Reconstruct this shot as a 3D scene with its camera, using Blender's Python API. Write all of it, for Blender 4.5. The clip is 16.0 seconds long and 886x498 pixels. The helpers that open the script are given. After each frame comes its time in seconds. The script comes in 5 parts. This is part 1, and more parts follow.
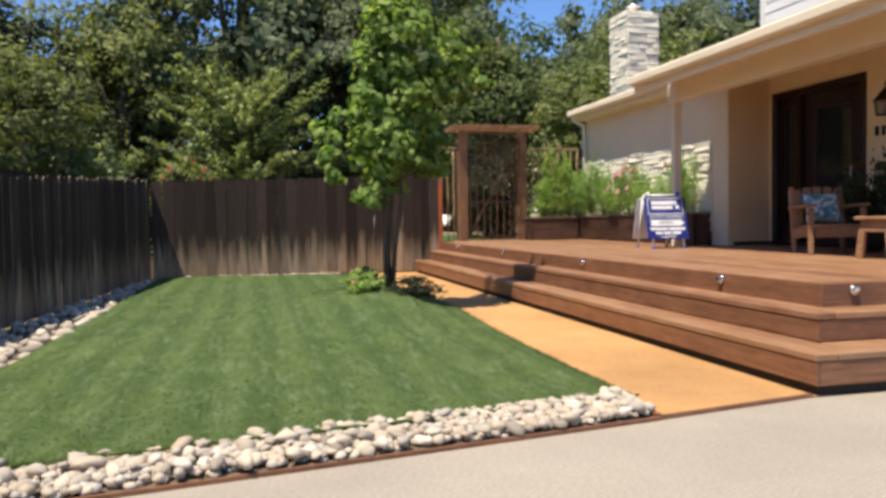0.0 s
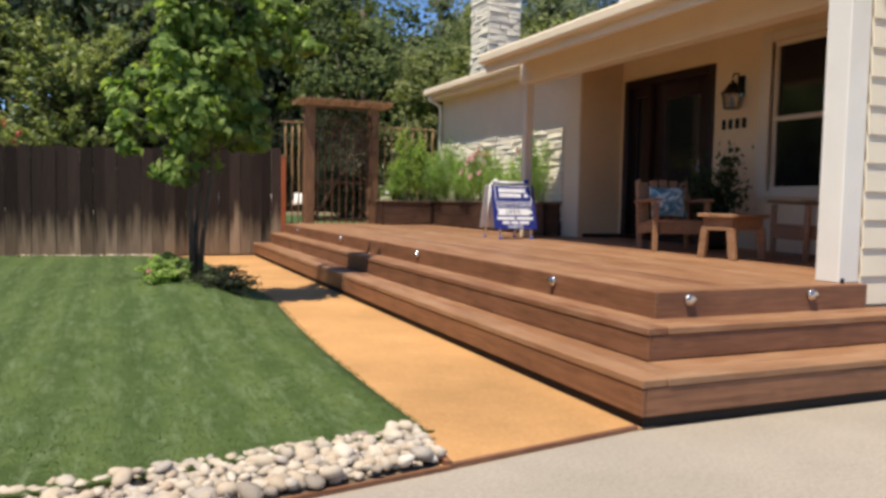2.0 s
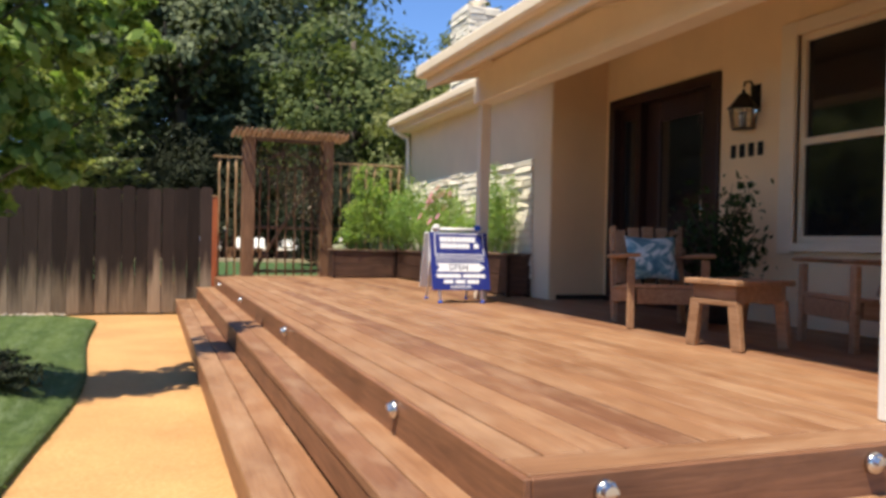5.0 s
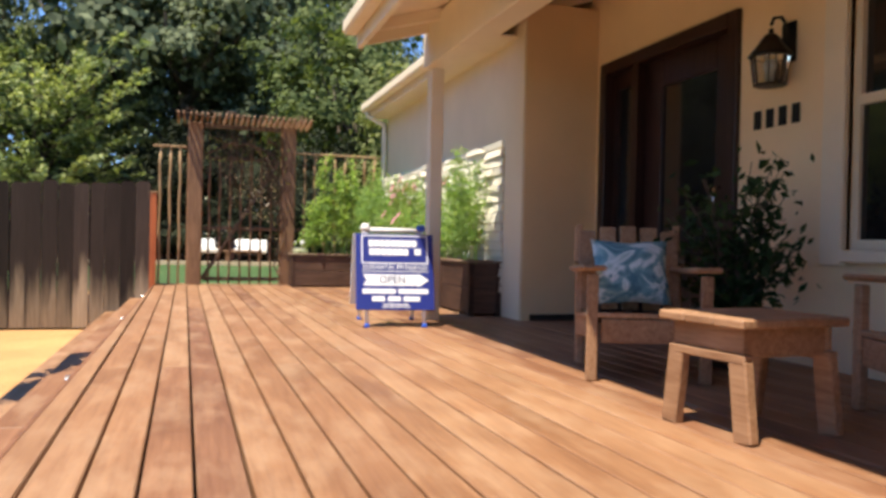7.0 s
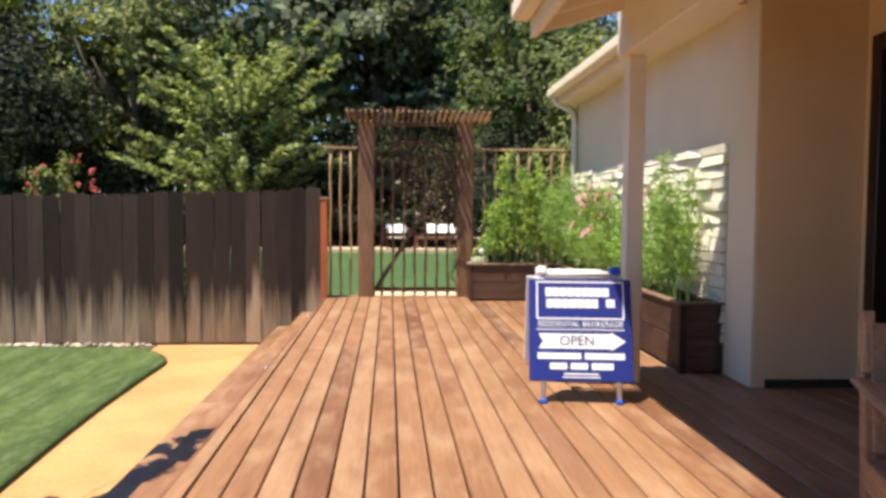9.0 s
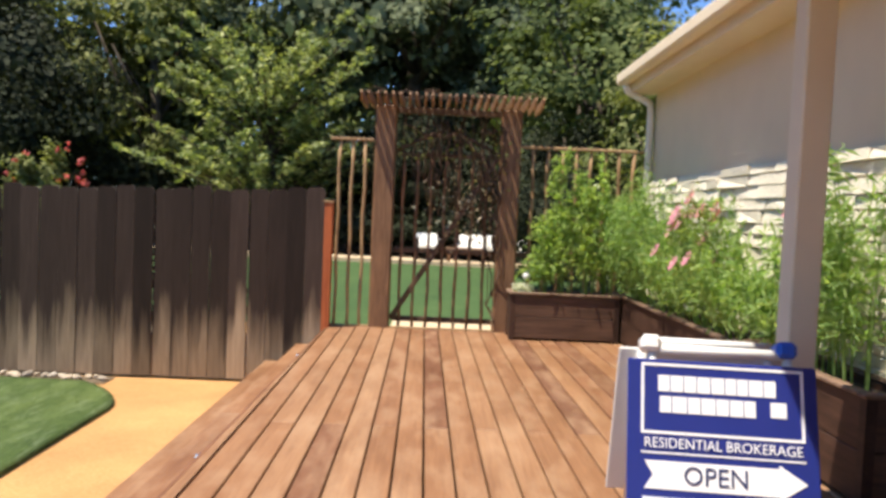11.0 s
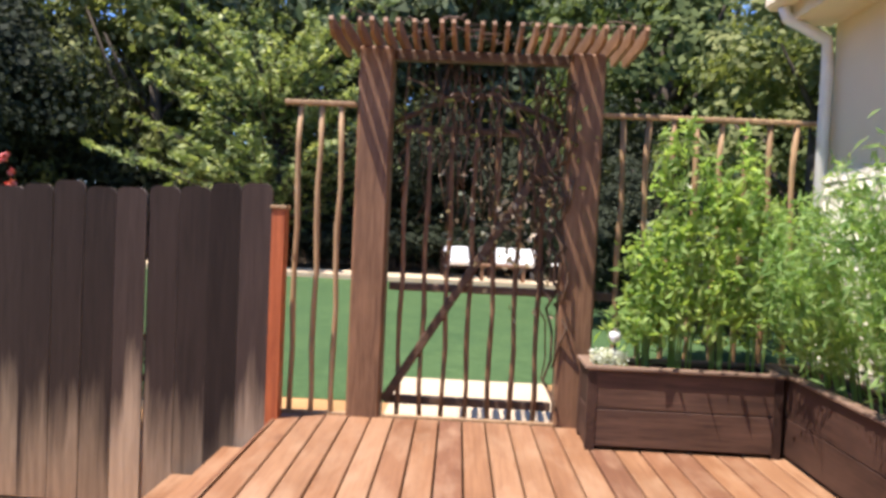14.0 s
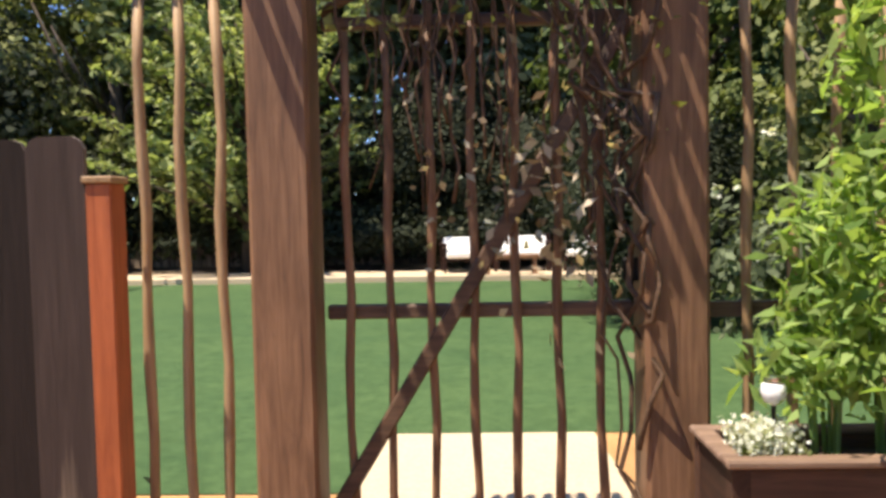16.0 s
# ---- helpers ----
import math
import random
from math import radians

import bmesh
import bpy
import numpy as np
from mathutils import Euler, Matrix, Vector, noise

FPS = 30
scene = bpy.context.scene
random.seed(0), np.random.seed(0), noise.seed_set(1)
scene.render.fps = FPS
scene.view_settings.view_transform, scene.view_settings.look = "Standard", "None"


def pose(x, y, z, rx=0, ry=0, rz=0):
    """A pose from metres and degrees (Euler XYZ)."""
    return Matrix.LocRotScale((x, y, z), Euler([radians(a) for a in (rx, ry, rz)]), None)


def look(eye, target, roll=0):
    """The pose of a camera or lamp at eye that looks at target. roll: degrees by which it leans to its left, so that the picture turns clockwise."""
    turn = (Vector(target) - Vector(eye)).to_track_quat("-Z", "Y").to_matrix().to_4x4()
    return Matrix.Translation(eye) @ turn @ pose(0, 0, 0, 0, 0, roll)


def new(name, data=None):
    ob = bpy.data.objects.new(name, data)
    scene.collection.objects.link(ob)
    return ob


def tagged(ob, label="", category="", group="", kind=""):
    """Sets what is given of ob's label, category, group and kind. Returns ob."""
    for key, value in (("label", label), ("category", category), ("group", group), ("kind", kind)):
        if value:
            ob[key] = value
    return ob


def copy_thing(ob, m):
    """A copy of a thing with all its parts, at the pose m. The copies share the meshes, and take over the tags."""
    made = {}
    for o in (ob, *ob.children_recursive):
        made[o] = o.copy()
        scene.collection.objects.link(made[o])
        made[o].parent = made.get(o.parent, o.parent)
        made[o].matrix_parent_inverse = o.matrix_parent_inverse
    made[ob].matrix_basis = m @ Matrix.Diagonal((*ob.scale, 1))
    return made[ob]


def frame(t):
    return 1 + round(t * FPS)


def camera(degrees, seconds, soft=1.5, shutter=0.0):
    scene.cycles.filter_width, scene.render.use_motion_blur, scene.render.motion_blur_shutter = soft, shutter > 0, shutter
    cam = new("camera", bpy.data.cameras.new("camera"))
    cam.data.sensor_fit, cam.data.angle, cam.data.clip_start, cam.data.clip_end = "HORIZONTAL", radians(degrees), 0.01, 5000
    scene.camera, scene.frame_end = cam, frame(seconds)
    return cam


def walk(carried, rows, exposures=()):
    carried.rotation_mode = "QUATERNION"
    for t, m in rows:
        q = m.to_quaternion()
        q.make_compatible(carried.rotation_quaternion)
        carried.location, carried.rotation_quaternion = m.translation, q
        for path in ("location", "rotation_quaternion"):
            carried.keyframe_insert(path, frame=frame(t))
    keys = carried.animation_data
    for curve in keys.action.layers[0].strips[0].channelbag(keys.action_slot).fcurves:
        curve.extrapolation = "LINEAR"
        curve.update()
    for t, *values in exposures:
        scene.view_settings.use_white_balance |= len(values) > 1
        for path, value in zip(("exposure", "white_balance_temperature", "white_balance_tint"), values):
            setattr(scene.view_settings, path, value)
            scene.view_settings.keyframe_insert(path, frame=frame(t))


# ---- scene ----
cam = camera(59.6, 16.0, soft=3.3)
PATH = [
    (0, (0.648, 0.288, 0.947), (1.122, 2.229, 0.869), -0.9),
    (0.5, (0.793, 0.404, 0.969), (1.286, 2.339, 0.868), 1.8),
    (1, (0.915, 0.579, 0.973), (1.49, 2.491, 0.864), 1.5),
    (1.5, (1.058, 0.757, 0.944), (1.82, 2.6, 0.801), -2.0),
    (2, (1.322, 0.957, 0.99), (2.106, 2.793, 0.861), 1.1),
    (2.5, (1.61, 1.299, 1.049), (2.353, 3.151, 0.91), 4.0),
    (3, (1.879, 1.522, 1.044), (2.632, 3.375, 1.038), 0.6),
    (5.5, (3.510, 2.855, 1.090), (4.175, 4.74, 1.062), 2.0),
    (6, (3.926, 3.130, 1.118), (4.515, 5.040, 1.013), 3.7),
    (6.5, (4.165, 3.552, 1.187), (4.837, 5.437, 1.178), 2.8),
    (7, (4.425, 3.930, 1.120), (5.034, 5.837, 1.104), 1.3),
    (7.5, (4.557, 4.286, 1.313), (4.815, 6.269, 1.372), 1.4),
    (8, (4.605, 4.528, 1.443), (4.862, 6.508, 1.324), 0.9),
    (8.5, (4.748, 4.786, 1.46), (4.936, 6.774, 1.357), 1.5),
    (9, (4.789, 5.11, 1.561), (4.899, 7.104, 1.454), 0.4),
    (9.5, (4.85, 5.501, 1.589), (5.125, 7.474, 1.415), -0.8),
    (10, (4.9, 6.005, 1.59), (4.963, 8.002, 1.506), 1.9),
    (12.5, (4.872, 8.354, 1.569), (4.874, 10.349, 1.424), 2.5),
    (13, (4.89, 8.853, 1.575), (4.872, 10.845, 1.401), -1.2),
    (13.5, (4.886, 9.297, 1.6), (4.825, 11.295, 1.546), 1.5),
    (14, (4.942, 9.803, 1.616), (4.875, 11.8, 1.546), 2.6),
    (14.5, (4.93, 10.31, 1.55), (4.879, 12.31, 1.532), 1.7),
    (15, (4.902, 10.85, 1.545), (4.617, 12.83, 1.515), 3.4),
    (15.5, (4.95, 11.284, 1.535), (4.775, 13.273, 1.412), -2.0),
    (16, (4.952, 11.77, 1.54), (4.877, 13.763, 1.451), -1.2),
]
walk(cam, [(t, look(eye, target, roll)) for t, eye, target, roll in PATH], ((0, 0.6, 6500, 10), (1, 0.59, 6500, 10), (2, 0.41, 6500, 10), (3, 0.47, 6500, 10), (5.5, 0.78, 6500, 10), (6.5, 0.93, 6500, 10), (7.5, 1.09, 6500, 10), (9, 0.99, 6500, 10), (10, 0.89, 6500, 10), (12.5, 0.78, 6500, 10), (13.2, 0.98, 6500, 10), (13.6, 1.05, 6450, 12), (14, 1.14, 6000, 18), (14.5, 1.06, 6000, 18), (15.2, 1.1, 6000, 18), (16, 1.02, 6500, 14)))

# ---- light ----
SUN = Vector((-0.35, -0.205, 1.0)).normalized()
world = bpy.data.worlds.new("world")
scene.world = world
world.use_nodes = True
wn = world.node_tree
sky = wn.nodes.new("ShaderNodeTexSky")
sky.sky_type = "NISHITA"
sky.sun_disc = False
sky.sun_elevation = math.asin(SUN.z)
sky.sun_rotation = math.atan2(SUN.x, SUN.y)
sky.altitude = 2500.0
sky.air_density, sky.dust_density, sky.ozone_density = 1.0, 0.0, 9.0
wn.links.new(sky.outputs[0], wn.nodes["Background"].inputs[0])
wn.nodes["Background"].inputs[1].default_value = 0.138
lamp = bpy.data.lights.new("sun", "SUN")
lamp.energy, lamp.angle, lamp.color = 5.0, radians(0.55), (1.0, 0.905, 0.745)
new("sun", lamp).matrix_world = look(SUN * 60, (0, 0, 0))


# ---- materials ----
def material(name, rough=0.7, metal=0.0, spec=0.5):
    m = bpy.data.materials.new(name)
    m.use_nodes = True
    b = m.node_tree.nodes["Principled BSDF"]
    b.inputs["Roughness"].default_value = rough
    b.inputs["Metallic"].default_value = metal
    b.inputs["Specular IOR Level"].default_value = spec
    return m, m.node_tree, b


def coords(nt, scale, spread=0.0):
    """Object coordinates, scaled; spread shifts every object by its own random amount."""
    tc = nt.nodes.new("ShaderNodeTexCoord")
    mp = nt.nodes.new("ShaderNodeMapping")
    mp.inputs["Scale"].default_value = scale
    nt.links.new(tc.outputs["Object"], mp.inputs["Vector"])
    if spread:
        oi = nt.nodes.new("ShaderNodeObjectInfo")
        mu = nt.nodes.new("ShaderNodeMath")
        mu.operation = "MULTIPLY"
        mu.inputs[1].default_value = spread
        nt.links.new(oi.outputs["Random"], mu.inputs[0])
        nt.links.new(mu.outputs[0], mp.inputs["Location"])
    return mp.outputs["Vector"]


def noise_tex(nt, vec, scale, detail=5.0, rough=0.6, distort=0.0):
    n = nt.nodes.new("ShaderNodeTexNoise")
    n.inputs["Scale"].default_value = scale
    n.inputs["Detail"].default_value = detail
    n.inputs["Roughness"].default_value = rough
    n.inputs["Distortion"].default_value = distort
    nt.links.new(vec, n.inputs["Vector"])
    return n.outputs["Fac"]


def ramp(nt, fac, stops):
    r = nt.nodes.new("ShaderNodeValToRGB")
    e = r.color_ramp.elements
    while len(e) < len(stops):
        e.new(0.5)
    for k, (p, c) in enumerate(stops):
        e[k].position = p
        e[k].color = (*c, 1)
    nt.links.new(fac, r.inputs["Fac"])
    return r.outputs["Color"]


def mix(nt, a, b, fac, how="MIX"):
    n = nt.nodes.new("ShaderNodeMix")
    n.data_type, n.blend_type = "RGBA", how
    for value, k in ((fac, 0), (a, 6), (b, 7)):
        if isinstance(value, (int, float)):
            n.inputs[k].default_value = value
        elif isinstance(value, tuple):
            n.inputs[k].default_value = (*value, 1)
        else:
            nt.links.new(value, n.inputs[k])
    return n.outputs[2]


def bump(nt, b, height, strength=0.3, distance=0.01):
    n = nt.nodes.new("ShaderNodeBump")
    n.inputs["Strength"].default_value = strength
    n.inputs["Distance"].default_value = distance
    nt.links.new(height, n.inputs["Height"])
    nt.links.new(n.outputs[0], b.inputs["Normal"])


def shade(c, k):
    return tuple(min(1.0, v * k) for v in c)


def wood(name, dark, light, axis="y", rough=0.65, vary=0.35, worn=None, spec=0.35):
    """Timber with grain along one axis; every piece gets its own shade."""
    m, nt, b = material(name, rough, 0, spec)
    long = {"x": (0.07, 1, 1), "y": (1, 0.07, 1), "z": (1, 1, 0.07)}[axis]
    v = coords(nt, long, 37.0)
    grain = noise_tex(nt, v, 45.0, 6.0, 0.65, 0.8)
    col = ramp(nt, grain, [(0.3, dark), (0.7, light)])
    v2 = coords(nt, (1, 1, 1), 11.0)
    blot = noise_tex(nt, v2, 2.2, 4.0)
    col = mix(nt, col, ramp(nt, blot, [(0.35, (0.68, 0.66, 0.64)), (0.62, (1.0, 1.0, 1.0))]), 0.8, "MULTIPLY")
    oi = nt.nodes.new("ShaderNodeObjectInfo")
    tint = ramp(nt, oi.outputs["Random"], [(0.0, (1 - vary, 1 - vary * 1.1, 1 - vary * 1.2)), (0.5, (0.9, 0.88, 0.86)), (1.0, (1.0, 1.0, 1.0))])
    col = mix(nt, col, tint, 1.0, "MULTIPLY")
    if worn:
        w = noise_tex(nt, coords(nt, {"x": (0.3, 1, 1), "y": (1, 0.3, 1), "z": (1, 1, 0.3)}[axis], 5.0), 6.0, 5.0, 0.6)
        col = mix(nt, col, worn, ramp(nt, w, [(0.46, (0, 0, 0)), (0.70, (0.42, 0.42, 0.42))]))
    nt.links.new(col, b.inputs["Base Color"])
    bump(nt, b, grain, 0.35, 0.004)
    return m


def plain(name, colour, rough=0.6, metal=0.0, scale=6.0, amount=0.15, relief=0.1, spec=0.5, fine=60.0):
    """Paint, plaster, plastic or metal with slight mottling and a fine relief."""
    m, nt, b = material(name, rough, metal, spec)
    v = coords(nt, (1, 1, 1), 3.0)
    big = noise_tex(nt, v, scale, 4.0)
    col = ramp(nt, big, [(0.3, shade(colour, 1 - amount)), (0.7, shade(colour, 1 + amount * 0.5))])
    nt.links.new(col, b.inputs["Base Color"])
    bump(nt, b, noise_tex(nt, v, fine, 4.0), relief, 0.004)
    return m


def leaf(name, dark, light, through_amount=0.35, rough=0.65):
    """Leaves: each island its own green, some light passes through."""
    m, nt, b = material(name, rough + 0.05, 0, 0.12)
    g = nt.nodes.new("ShaderNodeNewGeometry")
    col = ramp(nt, g.outputs["Random Per Island"], [(0.0, dark), (0.6, tuple((p + q) / 2 for p, q in zip(dark, light))), (1.0, light)])
    patch = noise_tex(nt, coords(nt, (1, 1, 1), 9.0), 1.3, 3.0)
    col = mix(nt, col, ramp(nt, patch, [(0.35, (0.6, 0.68, 0.6)), (0.65, (1.1, 1.05, 0.95))]), 0.7, "MULTIPLY")
    nt.links.new(col, b.inputs["Base Color"])
    t = nt.nodes.new("ShaderNodeBsdfTranslucent")
    nt.links.new(mix(nt, col, (1.25, 1.3, 0.6), 1.0, "MULTIPLY"), t.inputs["Color"])
    s = nt.nodes.new("ShaderNodeMixShader")
    s.inputs[0].default_value = through_amount
    out = nt.nodes["Material Output"]
    nt.links.new(b.outputs[0], s.inputs[1])
    nt.links.new(t.outputs[0], s.inputs[2])
    nt.links.new(s.outputs[0], out.inputs["Surface"])
    return m


def deck_wood(name, axis):
    """Sun-worn redwood boards: each its own red, tan or purplish brown, faint grain, soft stains, knots and bleached patches."""
    m, nt, b = material(name, 0.55, 0, 0.35)
    flow = {"x": (0.05, 1, 1), "y": (1, 0.05, 1)}[axis]
    wide = {"x": (0.35, 1, 1), "y": (1, 0.35, 1)}[axis]
    grain = noise_tex(nt, coords(nt, flow, 37.0), 60.0, 5.0, 0.6, 0.6)
    col = ramp(nt, grain, [(0.25, (0.218, 0.106, 0.054)), (0.75, (0.322, 0.169, 0.087))])
    oi = nt.nodes.new("ShaderNodeObjectInfo")
    tint = ramp(nt, oi.outputs["Random"], [(0.0, (0.62, 0.56, 0.60)), (0.12, (0.80, 0.72, 0.70)), (0.35, (0.90, 0.88, 0.84)), (0.6, (1.0, 0.97, 0.92)), (0.85, (1.06, 1.10, 1.10)), (1.0, (1.12, 1.20, 1.24))])
    col = mix(nt, col, tint, 1.0, "MULTIPLY")
    blot = noise_tex(nt, coords(nt, wide, 11.0), 3.2, 5.0, 0.62)
    col = mix(nt, col, ramp(nt, blot, [(0.32, (0.70, 0.64, 0.62)), (0.55, (1.0, 1.0, 1.0))]), 0.75, "MULTIPLY")
    bleach = noise_tex(nt, coords(nt, wide, 5.0), 7.0, 5.0, 0.62)
    col = mix(nt, col, (0.41, 0.265, 0.16), ramp(nt, bleach, [(0.46, (0, 0, 0)), (0.72, (0.5, 0.5, 0.5))]))
    knot = nt.nodes.new("ShaderNodeTexVoronoi")
    knot.inputs["Scale"].default_value = 1.6
    nt.links.new(coords(nt, wide, 17.0), knot.inputs["Vector"])
    col = mix(nt, col, (0.16, 0.075, 0.04), ramp(nt, knot.outputs["Distance"], [(0.02, (0.75, 0.75, 0.75)), (0.05, (0, 0, 0))]))
    nt.links.new(col, b.inputs["Base Color"])
    nt.links.new(ramp(nt, blot, [(0.3, (0.44, 0.44, 0.44)), (0.7, (0.66, 0.66, 0.66))]), b.inputs["Roughness"])
    bump(nt, b, grain, 0.25, 0.003)
    return m


DECK = deck_wood("deck_redwood", "y")
DECK_X = deck_wood("deck_redwood_cross", "x")
RISER_Y = wood("stained_riser", (0.165, 0.074, 0.040), (0.325, 0.152, 0.08), "y", 0.5, 0.15)
RISER_X = wood("stained_riser_cross", (0.165, 0.074, 0.040), (0.325, 0.152, 0.08), "x", 0.5, 0.15)
# Stands in for unlit space below the boards; the shade is its colour.
DARK_VOID = plain("painted_shade", (0.03, 0.022, 0.016), 0.95)
PLANTER = wood("planter_timber", (0.058, 0.031, 0.022), (0.165, 0.09, 0.06), "x", 0.6, 0.3)
# Long sides darker than PLANTER: the plants' shadow is put into the timber colour.
PLANTER_Y = wood("planter_timber_long_shaded", (0.032, 0.016, 0.011), (0.085, 0.042, 0.028), "y", 0.6, 0.4, (0.13, 0.068, 0.044))
# Darker copy of the gate timber, with the slats' shade in its colour.
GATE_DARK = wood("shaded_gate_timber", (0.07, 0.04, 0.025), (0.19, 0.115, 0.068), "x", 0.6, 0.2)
PLANTER_RIM = wood("planter_rim", (0.14, 0.085, 0.06), (0.34, 0.23, 0.16), "x", 0.7, 0.2)
GATE_WOOD = wood("gate_timber", (0.145, 0.077, 0.042), (0.33, 0.182, 0.10), "z", 0.6, 0.2)
BAR_WOOD = wood("rustic_bar", (0.25, 0.155, 0.078), (0.56, 0.37, 0.195), "z", 0.65, 0.3)
SLAT_WOOD = wood("arbor_slat", (0.17, 0.085, 0.04), (0.40, 0.23, 0.12), "y", 0.6, 0.25)
RED_POST = wood("fresh_redwood", (0.34, 0.085, 0.03), (0.58, 0.17, 0.06), "z", 0.55, 0.1)
CHAIR_WOOD = wood("cedar", (0.28, 0.142, 0.072), (0.54, 0.325, 0.19), "y", 0.55, 0.2)
DOOR_WOOD = wood("mahogany", (0.015, 0.007, 0.006), (0.05, 0.02, 0.016), "z", 0.3, 0.1)
BARK = wood("bark", (0.05, 0.038, 0.028), (0.16, 0.13, 0.10), "z", 0.9, 0.2)
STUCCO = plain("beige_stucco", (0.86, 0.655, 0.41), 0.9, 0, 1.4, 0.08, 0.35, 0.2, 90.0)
# Porch stucco again, darkened for the shade on the pier's front face.
STUCCO_SHADED = plain("shaded_stucco", (0.72, 0.515, 0.305), 0.9, 0, 1.4, 0.08, 0.35, 0.2, 90.0)
# Paler than STUCCO: sky light on the west faces is put into the colour.
WALL_PALE = plain("pale_skylit_wall", (0.78, 0.65, 0.46), 0.85, 0, 1.6, 0.06, 0.25, 0.2, 80.0)
TRIM = plain("cream_trim", (0.81, 0.69, 0.515), 0.6, 0, 2.5, 0.06, 0.05, 0.4)
WHITE = plain("white_paint", (0.80, 0.77, 0.70), 0.55, 0, 2.5, 0.06, 0.05, 0.4)
SIDING = plain("pale_siding", (0.74, 0.67, 0.53), 0.6, 0, 2.0, 0.07, 0.08, 0.4)
SIDING_UP = plain("white_siding", (0.78, 0.76, 0.72), 0.6, 0, 2.0, 0.07, 0.08, 0.4)
STONE_WHITE = plain("painted_stone", (0.82, 0.76, 0.63), 0.8, 0, 9.0, 0.2, 0.6, 0.3, 30.0)
MORTAR = plain("mortar", (0.62, 0.56, 0.46), 0.95, 0, 9.0, 0.2, 0.4)
SHINGLE = plain("roof_shingle", (0.20, 0.17, 0.15), 0.95, 0, 5.0, 0.3, 0.6)
BLACK = plain("black_metal", (0.016, 0.015, 0.014), 0.45, 0.6, 8.0, 0.2, 0.1)
CHROME = plain("brushed_steel", (0.72, 0.70, 0.66), 0.22, 1.0, 8.0, 0.1, 0.02)
PLASTIC_WHITE = plain("white_plastic", (0.80, 0.80, 0.79), 0.35, 0, 5.0, 0.04, 0.02)
SIGN_BLUE = plain("navy_plastic", (0.018, 0.03, 0.20), 0.35, 0, 3.0, 0.08, 0.02)
SIGN_PRINT = plain("white_print", (0.82, 0.83, 0.86), 0.45, 0, 3.0, 0.03, 0.0)
SIGN_INK = plain("dark_print", (0.03, 0.04, 0.12), 0.5, 0, 3.0, 0.03, 0.0)
BLUE_CAP = plain("blue_plastic", (0.02, 0.10, 0.55), 0.35, 0, 3.0, 0.05, 0.02)
CUSHION = plain("white_cushion", (0.80, 0.79, 0.76), 0.9, 0, 5.0, 0.06, 0.2)
SOIL = plain("potting_soil", (0.05, 0.034, 0.024), 0.95, 0, 14.0, 0.4, 0.8)
CLAY = plain("dark_glazed_pot", (0.04, 0.035, 0.035), 0.35, 0, 6.0, 0.2, 0.05)

LEAF_MAPLE = leaf("maple_leaf", (0.095, 0.18, 0.045), (0.42, 0.53, 0.19), 0.5)
LEAF_OAK = leaf("oak_leaf", (0.064, 0.082, 0.050), (0.235, 0.272, 0.165), 0.34)
# Deep shade on the bay trees and hedges is put into this green.
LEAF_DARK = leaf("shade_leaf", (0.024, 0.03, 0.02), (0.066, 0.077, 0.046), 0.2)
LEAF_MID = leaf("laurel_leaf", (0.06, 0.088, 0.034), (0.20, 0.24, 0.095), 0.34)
LEAF_PLUME = leaf("plume_leaf", (0.20, 0.25, 0.10), (0.54, 0.58, 0.30), 0.4)
LEAF_OLIVE = leaf("olive_leaf", (0.13, 0.155, 0.06), (0.33, 0.35, 0.155), 0.38)
LEAF_COSMOS = leaf("cosmos_leaf", (0.19, 0.32, 0.11), (0.44, 0.57, 0.24), 0.52)
LEAF_LIME = leaf("bushy_leaf", (0.23, 0.36, 0.10), (0.50, 0.61, 0.24), 0.55)
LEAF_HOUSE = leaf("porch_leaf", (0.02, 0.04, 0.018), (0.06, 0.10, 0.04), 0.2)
LEAF_DRY = leaf("dry_vine_leaf", (0.26, 0.19, 0.13), (0.64, 0.56, 0.46), 0.3)
PETAL_PINK = leaf("pink_petal", (0.62, 0.20, 0.34), (0.85, 0.45, 0.56), 0.4)
PETAL_RED = leaf("rose_petal", (0.58, 0.05, 0.08), (0.82, 0.30, 0.30), 0.3)
PETAL_WHITE = leaf("white_petal", (0.62, 0.62, 0.55), (0.82, 0.82, 0.78), 0.3)
BLADE = leaf("grass_blade", (0.058, 0.09, 0.023), (0.13, 0.175, 0.054), 0.35)


